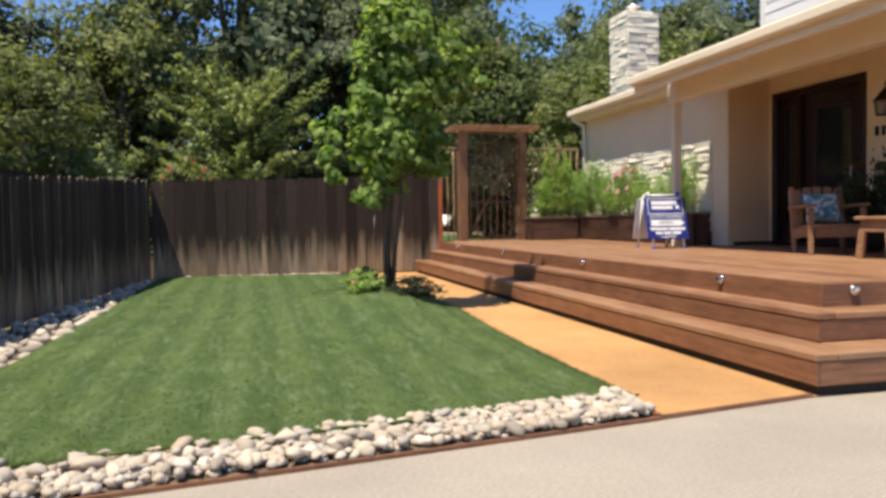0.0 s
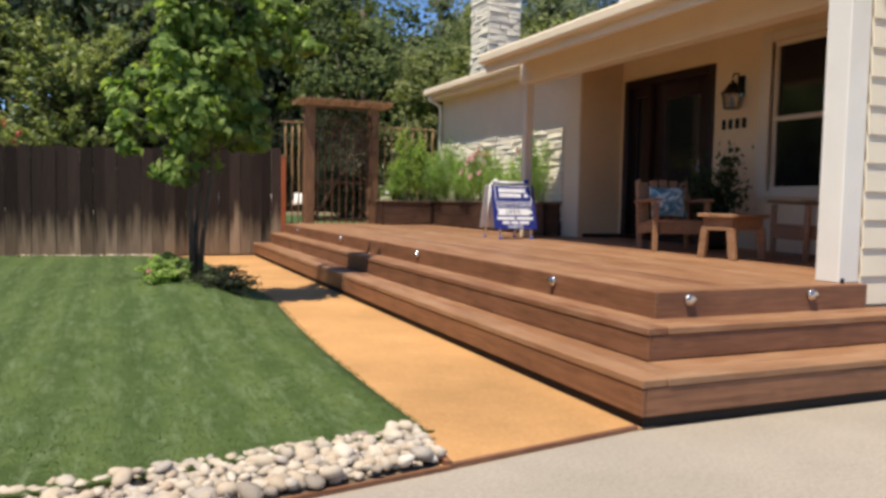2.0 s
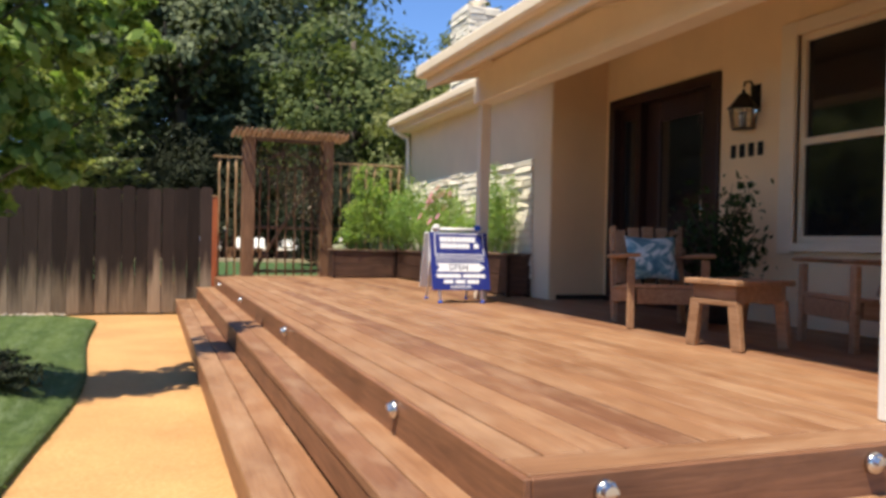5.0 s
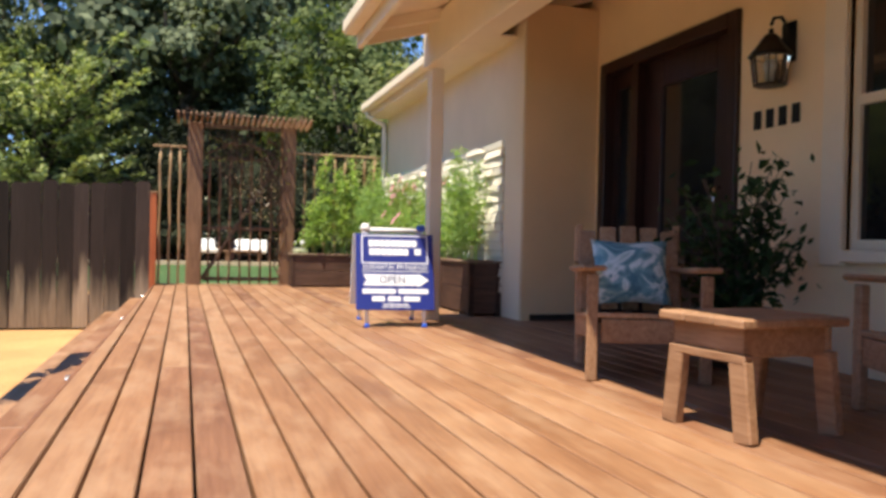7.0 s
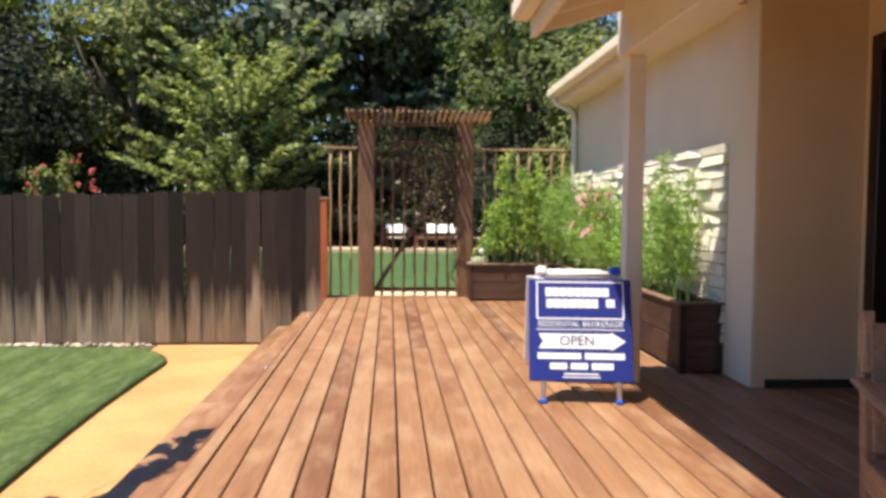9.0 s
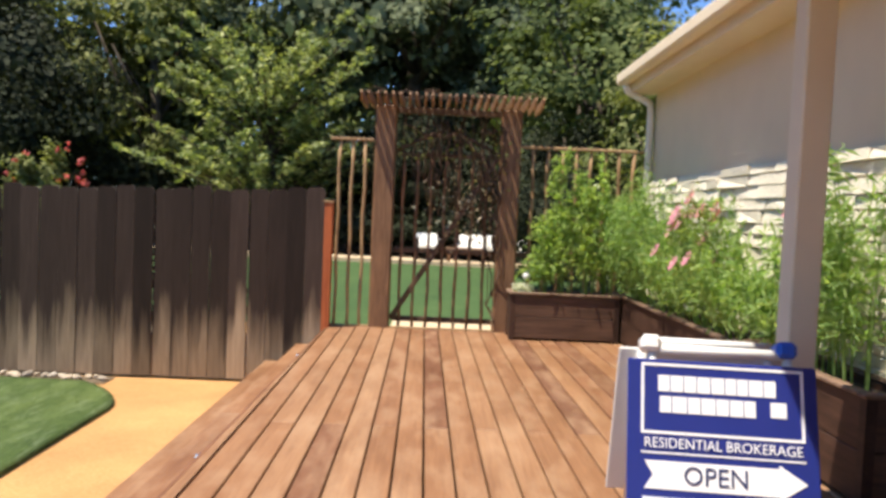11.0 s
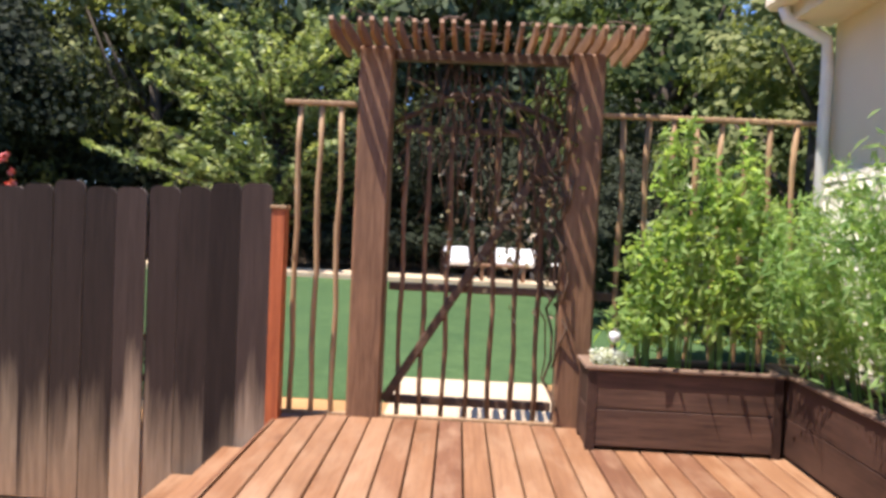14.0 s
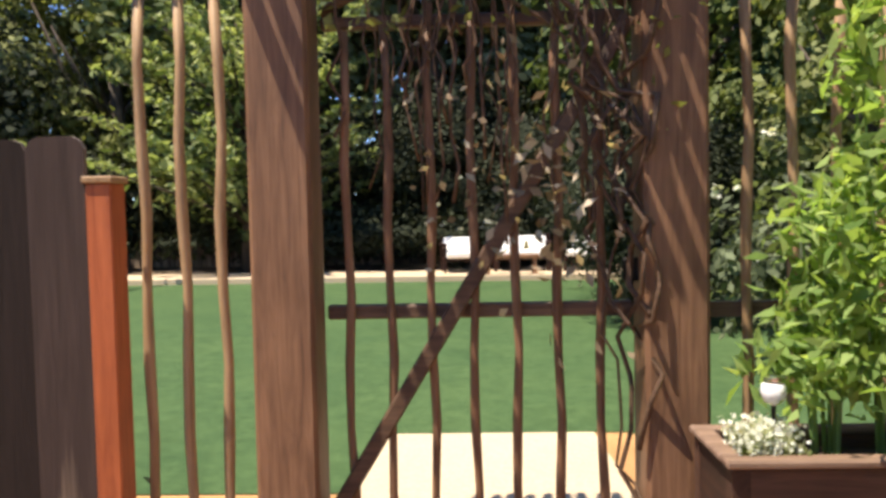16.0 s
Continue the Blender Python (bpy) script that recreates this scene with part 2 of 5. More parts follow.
def grass_material(name, a, b_, stripes):
    """Mown grass: fine blades, patches, and for the front lawn uneven mower stripes with lighter dry streaks."""
    m, nt, b = material(name, 0.85, 0, 0.2)
    v = coords(nt, (1, 1, 1))
    fine = noise_tex(nt, v, 130.0, 4.0, 0.75)
    col = ramp(nt, fine, [(0.3, a), (0.72, b_)])
    tuft = noise_tex(nt, v, 11.0, 6.0, 0.75)
    col = mix(nt, col, ramp(nt, tuft, [(0.36, (0.72, 0.76, 0.70)), (0.64, (1.28, 1.22, 1.22))]), 0.85, "MULTIPLY")
    patch = noise_tex(nt, v, 1.1, 6.0, 0.65)
    col = mix(nt, col, ramp(nt, patch, [(0.35, (0.78, 0.84, 0.8)), (0.68, (1.22, 1.14, 1.05))]), 0.8, "MULTIPLY")
    if stripes:
        w = nt.nodes.new("ShaderNodeTexWave")
        w.inputs["Scale"].default_value = 0.9
        w.inputs["Distortion"].default_value = 3.0
        w.inputs["Detail"].default_value = 3.0
        w.inputs["Detail Scale"].default_value = 0.8
        nt.links.new(coords(nt, (1.0, 0.35, 1.0)), w.inputs["Vector"])
        col = mix(nt, col, ramp(nt, w.outputs["Fac"], [(0.2, (0.86, 0.89, 0.86)), (0.8, (1.2, 1.15, 1.22))]), 0.9, "MULTIPLY")
        streak = noise_tex(nt, coords(nt, (7.0, 1.2, 1.0)), 2.0, 7.0, 0.78)
        col = mix(nt, col, (0.30, 0.36, 0.22), ramp(nt, streak, [(0.50, (0, 0, 0)), (0.76, (0.42, 0.42, 0.42))]))
    nt.links.new(col, b.inputs["Base Color"])
    bump(nt, b, fine, 0.5, 0.008)
    return m


LAWN = grass_material("lawn_grass", (0.043, 0.074, 0.021), (0.092, 0.134, 0.043), True)
LAWN_BACK = grass_material("back_lawn_grass", (0.038, 0.080, 0.027), (0.076, 0.132, 0.052), False)


def speckled(name, base, dark, light, scale, relief, rough=0.9, patch=0.12):
    m, nt, b = material(name, rough, 0, 0.3)
    v = coords(nt, (1, 1, 1))
    f = noise_tex(nt, v, scale, 6.0, 0.8)
    col = ramp(nt, f, [(0.28, dark), (0.5, base), (0.72, light)])
    big = noise_tex(nt, v, 0.8, 5.0, 0.6)
    col = mix(nt, col, ramp(nt, big, [(0.3, shade((1, 1, 1), 1 - patch * 2)), (0.7, (1.0, 1.0, 1.0))]), 1.0, "MULTIPLY")
    nt.links.new(col, b.inputs["Base Color"])
    bump(nt, b, f, relief, 0.01)
    return m


DRIVE = speckled("driveway_concrete", (0.375, 0.325, 0.265), (0.255, 0.22, 0.18), (0.475, 0.415, 0.34), 60.0, 0.35)
PATH_SAND = speckled("tan_path", (0.57, 0.31, 0.122), (0.46, 0.24, 0.09), (0.66, 0.40, 0.185), 45.0, 0.4, 0.95, 0.19)
SLAB = speckled("pale_concrete", (0.61, 0.47, 0.31), (0.51, 0.39, 0.25), (0.68, 0.55, 0.39), 50.0, 0.2, 0.9, 0.06)
EARTH = speckled("dry_earth", (0.16, 0.12, 0.08), (0.09, 0.07, 0.045), (0.24, 0.18, 0.12), 20.0, 0.6)


def pebble_material(name, joined):
    m, nt, b = material(name, 0.75, 0, 0.35)
    oi = nt.nodes.new("ShaderNodeNewGeometry" if joined else "ShaderNodeObjectInfo")
    col = ramp(nt, oi.outputs["Random Per Island" if joined else "Random"], [(0.0, (0.26, 0.225, 0.19)), (0.2, (0.54, 0.455, 0.35)), (0.4, (0.39, 0.35, 0.31)), (0.6, (0.63, 0.54, 0.425)), (0.8, (0.46, 0.36, 0.26)), (1.0, (0.68, 0.62, 0.53))])
    v = coords(nt, (1, 1, 1), 8.0)
    col = mix(nt, col, ramp(nt, noise_tex(nt, v, 14.0, 5.0), [(0.3, (0.7, 0.68, 0.66)), (0.65, (1, 1, 1))]), 0.9, "MULTIPLY")
    nt.links.new(col, b.inputs["Base Color"])
    bump(nt, b, noise_tex(nt, v, 40.0, 4.0), 0.2, 0.004)
    return m


PEBBLE = pebble_material("river_stone", False)
PEBBLE_FINE = pebble_material("small_river_stone", True)


def fence_material():
    """Old fence boards: nearly black stain above, bleached streaks and bare wood near the foot."""
    m, nt, b = material("weathered_fence", 0.9, 0, 0.2)
    v = coords(nt, (1, 1, 0.06), 23.0)
    grain = noise_tex(nt, v, 40.0, 6.0, 0.7, 0.5)
    stain = ramp(nt, grain, [(0.25, (0.030, 0.022, 0.019)), (0.75, (0.062, 0.044, 0.038))])
    bare = ramp(nt, grain, [(0.25, (0.21, 0.16, 0.115)), (0.75, (0.40, 0.315, 0.225))])
    tc = nt.nodes.new("ShaderNodeTexCoord")
    sp = nt.nodes.new("ShaderNodeSeparateXYZ")
    nt.links.new(tc.outputs["Object"], sp.inputs[0])
    streak = noise_tex(nt, coords(nt, (9, 9, 0.5), 31.0), 1.0, 4.0, 0.6)
    h = nt.nodes.new("ShaderNodeMath")
    h.operation = "MULTIPLY_ADD"
    h.inputs[1].default_value = 1.6
    nt.links.new(streak, h.inputs[0])
    neg = nt.nodes.new("ShaderNodeMath")
    neg.operation = "MULTIPLY"
    neg.inputs[1].default_value = -1.0
    nt.links.new(sp.outputs["Z"], neg.inputs[0])
    nt.links.new(neg.outputs[0], h.inputs[2])
    fac = ramp(nt, h.outputs[0], [(0.16, (0, 0, 0)), (0.60, (0.95, 0.95, 0.95))])
    col = mix(nt, stain, bare, fac)
    oi = nt.nodes.new("ShaderNodeObjectInfo")
    col = mix(nt, col, ramp(nt, oi.outputs["Random"], [(0, (0.5, 0.48, 0.46)), (1, (1.3, 1.25, 1.2))]), 1.0, "MULTIPLY")
    nt.links.new(col, b.inputs["Base Color"])
    bump(nt, b, grain, 0.5, 0.005)
    return m


FENCE = fence_material()
# Pale picket edges: sun catching the board sides is put into the colour.
FENCE_EDGE = wood("sunlit_fence_edge", (0.12, 0.095, 0.075), (0.30, 0.25, 0.20), "z", 0.9, 0.4)


def glass_dark(name):
    m, nt, b = material(name, 0.06, 0, 0.7)
    b.inputs["Base Color"].default_value = (0.012, 0.012, 0.014, 1)
    return m


GLASS_DARK = glass_dark("dark_window_glass")


def clear_glass():
    m, nt, b = material("clear_glass", 0.03, 0, 0.5)
    b.inputs["Transmission Weight"].default_value = 1.0
    b.inputs["Base Color"].default_value = (0.95, 0.96, 0.94, 1)
    return m


GLASS = clear_glass()
GLASS.node_tree.nodes["Principled BSDF"].inputs["Roughness"].default_value = 0.06


def pillow_material():
    m, nt, b = material("teal_leaf_print", 0.9, 0, 0.2)
    v = coords(nt, (1, 1, 1))
    n = noise_tex(nt, v, 2.3, 3.0, 0.5, 2.0)
    col = ramp(nt, n, [(0.36, (0.08, 0.19, 0.24)), (0.46, (0.20, 0.36, 0.40)), (0.54, (0.66, 0.73, 0.74)), (0.68, (0.24, 0.40, 0.37))])
    nt.links.new(col, b.inputs["Base Color"])
    bump(nt, b, noise_tex(nt, v, 120.0, 2.0), 0.3, 0.003)
    return m


PILLOW = pillow_material()


# ---- mesh tools ----
def finish(bm, mat, smooth=False):
    me = bpy.data.meshes.new("m")
    bm.normal_update()
    if smooth:
        for f in bm.faces:
            f.smooth = True
    bm.to_mesh(me)
    bm.free()
    if mat:
        me.materials.append(mat)
    return me


def box(bm, x0, x1, y0, y1, z0, z1, bevel=0.0, m=None):
    made = bmesh.ops.create_cube(bm, size=1.0)["verts"]
    place = Matrix.LocRotScale(((x0 + x1) / 2, (y0 + y1) / 2, (z0 + z1) / 2), None, (x1 - x0, y1 - y0, z1 - z0))
    bmesh.ops.transform(bm, matrix=(m @ place) if m else place, verts=made)
    if bevel:
        bmesh.ops.bevel(bm, geom=list({e for v in made for e in v.link_edges}), offset=bevel, segments=1, affect="EDGES")


def boxed(*dims, bevel=0.0, m=None):
    bm = bmesh.new()
    box(bm, *dims, bevel=bevel, m=m)
    return bm


def tube(bm, pts, radii, sides=7):
    """A bent round bar through the points, with its radius at each."""
    rings = []
    for k, p in enumerate(pts):
        p = Vector(p)
        a, c = Vector(pts[max(k - 1, 0)]), Vector(pts[min(k + 1, len(pts) - 1)])
        d = (c - a).normalized()
        u = d.cross(Vector((0.31, 0.95, 0.05))).normalized()
        w = d.cross(u)
        r = radii[k] if isinstance(radii, (list, tuple)) else radii
        rings.append([bm.verts.new(p + (u * math.cos(t) + w * math.sin(t)) * r) for t in (2 * math.pi * q / sides for q in range(sides))])
    for a, c in zip(rings, rings[1:]):
        for q in range(sides):
            bm.faces.new((a[q], a[(q + 1) % sides], c[(q + 1) % sides], c[q]))
    bm.faces.new(rings[0][::-1])
    bm.faces.new(rings[-1])


def lathe(bm, profile, centre=(0, 0, 0), sides=20):
    rings = [[bm.verts.new((centre[0] + r * math.cos(2 * math.pi * q / sides), centre[1] + r * math.sin(2 * math.pi * q / sides), centre[2] + z)) for q in range(sides)] for r, z in profile]
    for a, c in zip(rings, rings[1:]):
        for q in range(sides):
            bm.faces.new((a[q], a[(q + 1) % sides], c[(q + 1) % sides], c[q]))
    bm.faces.new(rings[0][::-1])
    bm.faces.new(rings[-1])


def part(name, bm, mat, parent=None, label="", smooth=False):
    ob = new(name, finish(bm, mat, smooth) if isinstance(bm, bmesh.types.BMesh) else bm)
    if parent:
        ob.parent = parent
    if label:
        tagged(ob, label)
    return ob


def thing(name, label, category, group="", at=None, kind=""):
    ob = new(name)
    ob.empty_display_size = 0.1
    if at:
        ob.matrix_basis = at
    return tagged(ob, label, category, group, kind)


def structure(name, bm, mat, label, category, smooth=False):
    return tagged(part(name, bm, mat, None, "", smooth), label, category, "", "structure")


def flat(name, pts, z, mat, label, category, thick=0.05):
    """A flat slab from an outline."""
    bm = bmesh.new()
    top = [bm.verts.new((x, y, z)) for x, y in pts]
    low = [bm.verts.new((x, y, z - thick)) for x, y in pts]
    bm.faces.new(top)
    bm.faces.new(low[::-1])
    for k in range(len(pts)):
        j = (k + 1) % len(pts)
        bm.faces.new((low[k], low[j], top[j], top[k]))
    bmesh.ops.recalc_face_normals(bm, faces=bm.faces)
    return structure(name, bm, mat, label, category)


def leaf_mesh(centres, size, mat, rng, normals=None, narrow=0.5, droop=0.0):
    """One mesh of many small folded leaves at the given places."""
    n = len(centres)
    d = rng.normal(size=(n, 3))
    if normals is not None:
        d = d * 0.38 + normals
    d[:, 2] += 0.25 - droop
    d /= np.linalg.norm(d, axis=1)[:, None]
    a = rng.normal(size=(n, 3))
    a[:, 2] -= droop
    a -= d * np.sum(a * d, axis=1)[:, None]
    a /= np.linalg.norm(a, axis=1)[:, None] + 1e-9
    s = np.cross(d, a)
    length = size * rng.uniform(0.6, 1.35, n)[:, None]
    width = length * narrow
    v = np.empty((n, 4, 3))
    v[:, 0] = centres - a * length * 0.5
    v[:, 1] = centres + s * width * 0.5 + d * length * 0.1
    v[:, 2] = centres + a * length * 0.5
    v[:, 3] = centres - s * width * 0.5 + d * length * 0.1
    return quads(v.reshape(-1, 3), n, mat)


def quads(verts, n, mat):
    me = bpy.data.meshes.new("leaves")
    me.vertices.add(n * 4)
    me.vertices.foreach_set("co", verts.astype(np.float32).ravel())
    me.loops.add(n * 4)
    me.loops.foreach_set("vertex_index", np.arange(n * 4, dtype=np.int32))
    me.polygons.add(n)
    me.polygons.foreach_set("loop_start", np.arange(0, n * 4, 4, dtype=np.int32))
    me.update(calc_edges=True)
    me.materials.append(mat)
    return me

# ---- ground ----
rng = np.random.default_rng(7)
gb = bmesh.new()
rows = [[gb.verts.new((x, y, z)) for x in (-300, 7.0, 300)] for y, z in ((-300, -0.03), (13.98, -0.03), (14.04, 0.36), (40, 0.36), (70, 2.0), (300, 6.0))]
for a, c in zip(rows, rows[1:]):
    for q in range(2):
        gb.faces.new((a[q], a[q + 1], c[q + 1], c[q]))
structure("ground", gb, EARTH, "bare brown earth under and around the garden", "ground")
flat("driveway", [(-30, -30), (30, -30), (30, 3.9), (3.3, 3.66), (2.5, 3.52), (-6, 2.15), (-30, -1.5)], 0.0, DRIVE, "pale grey exposed-aggregate concrete driveway", "driveway", 0.08)
flat("path", [(2.40, 3.50), (3.62, 3.70), (3.62, 14.0), (1.6, 14.0), (1.6, 13.2), (2.3, 13.0), (2.4, 12.5)], 0.004, PATH_SAND, "golden tan compacted gravel path beside the deck", "path", 0.06)


def lawn_height(x, y):
    edge = min(1.0, max(0.0, (2.62 - x) / 0.5))
    return 0.035 + edge * 0.17 * math.exp(-((x - 1.9) / 0.75) ** 2 - ((y - 8.3) / 1.3) ** 2) + 0.02 * edge * (1 + math.sin(x * 1.3 + 0.6 * y) * 0.5)


def lawn_right(y):
    """The curved edge of the lawn along the path."""
    k = 2.50 + 0.17 * math.exp(-((y - 8.2) / 1.9) ** 2)
    return k if y < 12.6 else k - 0.55 * ((y - 12.6) / 0.9) ** 2.2


def lawn_front(x):
    return 3.50 + 0.165 * (x - 0.3)


lb = bmesh.new()
NX, NY = 46, 110
grid = []
for j in range(NY + 1):
    f = j / NY
    row = []
    for i in range(NX + 1):
        g = i / NX
        y = 13.5 * f + (1 - f) * 3.5
        x = -0.88 + g * (lawn_right(y) + 0.88)
        y = 13.5 * f + (1 - f) * lawn_front(x)
        row.append(lb.verts.new((x, y, lawn_height(x, y))))
    grid.append(row)
for a, c in zip(grid, grid[1:]):
    for i in range(NX):
        lb.faces.new((a[i], a[i + 1], c[i + 1], c[i]))
rim = [grid[0][i] for i in range(NX + 1)] + [grid[j][NX] for j in range(1, NY + 1)] + [grid[NY][i] for i in range(NX - 1, -1, -1)] + [grid[j][0] for j in range(NY - 1, 0, -1)]
low = [lb.verts.new((v.co.x, v.co.y, -0.02)) for v in rim]
for k in range(len(rim)):
    j = (k + 1) % len(rim)
    lb.faces.new((low[k], low[j], rim[j], rim[k]))
structure("lawn", lb, LAWN, "mown green front lawn with faint mowing stripes", "lawn", True)

# short blades that break up the surface and the rim
NB = 130000
by = 3.4 + 10.1 * rng.random(NB) ** 1.7
bx = np.array([-0.88 + g * (lawn_right(y) + 0.9) for g, y in zip(rng.random(NB), by)])
by = np.maximum(by, 3.47 + 0.165 * (bx - 0.3))
bz = np.array([lawn_height(x, y) for x, y in zip(bx, by)])
base = np.stack([bx, by, bz - 0.004], 1)
tilt = rng.normal(size=(NB, 3)) * (0.008, 0.008, 0.002) + (0, 0, 0.008)
side = np.stack([np.cos(bx * 999), np.sin(bx * 999), np.zeros(NB)], 1) * 0.003
verts = np.stack([base - side, base + side, base + tilt + side * 0.2, base + tilt - side * 0.2], 1)
tagged(new("grass", quads(verts.reshape(-1, 3), NB, BLADE)), "short green grass blades of the front lawn", "grass", "", "stuff")

flat("back_lawn", [(-14, 14.9), (4.46, 14.9), (4.46, 15.75), (5.76, 15.75), (5.76, 14.9), (22, 14.9), (22, 24.2), (-2, 25.5), (-14, 27)], 0.40, LAWN_BACK, "smooth bright green back lawn behind the gate", "lawn", 0.04)
flat("garden_path", [(3.0, 14.03), (6.9, 14.03), (6.9, 14.88), (5.76, 14.88), (5.76, 15.73), (5.5, 15.73), (4.46, 14.88), (3.0, 14.88)], 0.401, PATH_SAND, "tan compacted gravel path behind the gate", "path", 0.05)
flat("patio_slab", [(4.46, 14.06), (5.62, 14.06), (5.56, 15.73), (4.46, 15.73)], 0.406, SLAB, "pale concrete landing behind the gate", "patio", 0.05)
flat("far_patio", [(-14, 27.05), (-2, 25.55), (22, 24.25), (22, 26.2), (-2, 27.4), (-14, 29)], 0.43, SLAB, "pale stone strip beyond the back lawn", "patio", 0.06)
bm = boxed(-14, 22, 24.0, 24.12, 0.36, 0.50, bevel=0.01, m=pose(0, 1.1, 0, 0, 0, -3.2))
structure("lawn_edging", bm, SLAB, "pale stone kerb along the back lawn", "edging")

# ---- river stones ----
stone_meshes = []
for k in range(9):
    bm = bmesh.new()
    bmesh.ops.create_icosphere(bm, subdivisions=2, radius=1.0)
    for v in bm.verts:
        v.co *= 1 + 0.38 * noise.noise(v.co * 1.25 + Vector((k * 7.3, 0, 0)))
        v.co.z *= 0.56
        v.co.y *= 0.78
    stone_meshes.append(finish(bm, PEBBLE, True))


def stone_bed(owner, spots):
    for x, y, z, r in spots:
        s = new("stone", stone_meshes[int(rng.integers(9))])
        s.parent = owner
        s.matrix_basis = Matrix.LocRotScale((x, y, z), Euler((rng.normal() * 0.25, rng.normal() * 0.25, rng.random() * 6.3)), (r * rng.uniform(0.8, 1.25), r * rng.uniform(0.8, 1.15), r * rng.uniform(0.8, 1.1)))


bed = flat("stone_border", [(2.42, 3.50), (2.47, 3.92), (-0.9, 3.33), (-6, 2.3), (-6, 2.19)], 0.01, EARTH, "strip of pale rounded river stones along the driveway", "stone border", 0.04)
spots = []
for _ in range(5000):
    x, r = rng.uniform(-1.4, 2.46), rng.uniform(0.022, 0.054)
    lo, hi = 3.50 + 0.162 * (x - 2.45) + r * 0.6, min(3.93, lawn_front(x) + 0.08) - 0.02
    y = rng.uniform(lo, max(hi, lo + 0.02)) if x > -1 else rng.uniform(lo, lo + 0.3)
    if all((x - a) ** 2 + (y - b) ** 2 > (0.74 * (r + c)) ** 2 for a, b, _, c in spots):
        spots.append((x, y, 0.018 + r * 0.35 + 0.035 * rng.random() ** 2, r))
    if len(spots) >= 290:
        break
stone_bed(bed, spots)


def pebble_heap(owner, spots):
    """Small stones between the large ones, joined."""
    bm = bmesh.new()
    bmesh.ops.create_icosphere(bm, subdivisions=1, radius=1.0)
    unit = np.array([v.co[:] for v in bm.verts])
    tris = np.array([[v.index for v in f.verts] for f in bm.faces])
    bm.free()
    vs, fs = [], []
    for k, (x, y, z, r) in enumerate(spots):
        a = rng.random() * 6.3
        ax, ay = r * rng.uniform(0.8, 1.3), r * rng.uniform(0.7, 1.0)
        q = unit * (ax, ay, r * 0.65) * (1 + 0.12 * rng.normal(size=(len(unit), 1)))
        vs.append(np.stack([q[:, 0] * math.cos(a) - q[:, 1] * math.sin(a) + x, q[:, 0] * math.sin(a) + q[:, 1] * math.cos(a) + y, q[:, 2] + z], 1))
        fs.append(tris + k * len(unit))
    me = bpy.data.meshes.new("pebbles")
    me.from_pydata(np.concatenate(vs).tolist(), [], np.concatenate(fs).tolist())
    me.polygons.foreach_set("use_smooth", [True] * len(me.polygons))
    me.materials.append(PEBBLE_FINE)
    tagged(part("pebbles", me, None, owner), "small tan and grey pebbles between larger stones", kind="stuff")


heap = []
for _ in range(1500):
    x, r = rng.uniform(-1.4, 2.46), rng.uniform(0.016, 0.034)
    lo, hi = 3.50 + 0.162 * (x - 2.45) + r, min(3.93, lawn_front(x) + 0.08) - 0.01
    heap.append((x, rng.uniform(lo, max(hi, lo + 0.03)) if x > -1 else rng.uniform(lo, lo + 0.32), 0.018 + 0.03 * rng.random(), r))
pebble_heap(bed, heap)
side_bed = flat("side_stone_border", [(-0.87, 3.2), (-0.87, 13.6), (-1.05, 13.8), (-1.75, 5.5), (-1.95, 3.0)], 0.008, EARTH, "strip of pale river stones along the side fence", "stone border", 0.04)
spots = []
for _ in range(6000):
    y, r = 4.2 + 9.4 * rng.random() ** 1.3, rng.uniform(0.03, 0.075)
    left = -1.02 - (13.8 - y) * 0.087
    x = rng.uniform(left + 0.05, -0.86)
    if all((x - a) ** 2 + (y - b) ** 2 > (0.75 * (r + c)) ** 2 for a, b, _, c in spots):
        spots.append((x, y, 0.02 + r * 0.35, r))
    if len(spots) >= 290:
        break
stone_bed(side_bed, spots)
back_bed = flat("fence_foot_stones", [(-0.85, 13.55), (2.1, 13.55), (2.1, 13.8), (-0.85, 13.8)], 0.012, EARTH, "thin line of small pale stones at the fence foot", "stone border", 0.04)
stone_bed(back_bed, [(x, 13.64 + 0.09 * rng.random(), 0.03, rng.uniform(0.03, 0.06)) for x in np.arange(-0.8, 2.1, 0.075)])
bm = bmesh.new()
box(bm, -6.2, 0, -0.008, 0.008, -0.03, 0.018, m=pose(2.45, 3.495, 0, 0, 0, 9.1))
structure("driveway_edging", bm, RISER_X, "thin dark timber edging between stones and driveway", "edging")
bm = bmesh.new()
box(bm, 0, 0.98, -0.012, 0.012, -0.03, 0.02, m=pose(2.45, 3.505, 0, 0, 0, 10))
box(bm, -0.012, 0.012, 0, 0.42, -0.03, 0.03, m=pose(2.45, 3.5, 0, 0, 0, -4))
structure("path_edging", bm, RISER_X, "thin dark timber edging round the tan path", "edging")

# ---- deck ----
DX0, DX1, DY0, DY1, DZ = 3.95, 7.45, 4.24, 14.0, 0.53
PITCH = 0.1275
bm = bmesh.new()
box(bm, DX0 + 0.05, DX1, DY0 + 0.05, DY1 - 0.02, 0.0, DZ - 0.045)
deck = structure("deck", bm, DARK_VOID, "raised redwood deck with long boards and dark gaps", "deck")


def board(parent, x0, x1, y0, y1, z0, z1, mat, name="board", bevel=0.004):
    """One plank with its own origin at its middle."""
    c = ((x0 + x1) / 2, (y0 + y1) / 2, (z0 + z1) / 2)
    ob = part(name, boxed(x0 - c[0], x1 - c[0], y0 - c[1], y1 - c[1], z0 - c[2], z1 - c[2], bevel=bevel), mat, parent)
    ob.location = c
    return ob


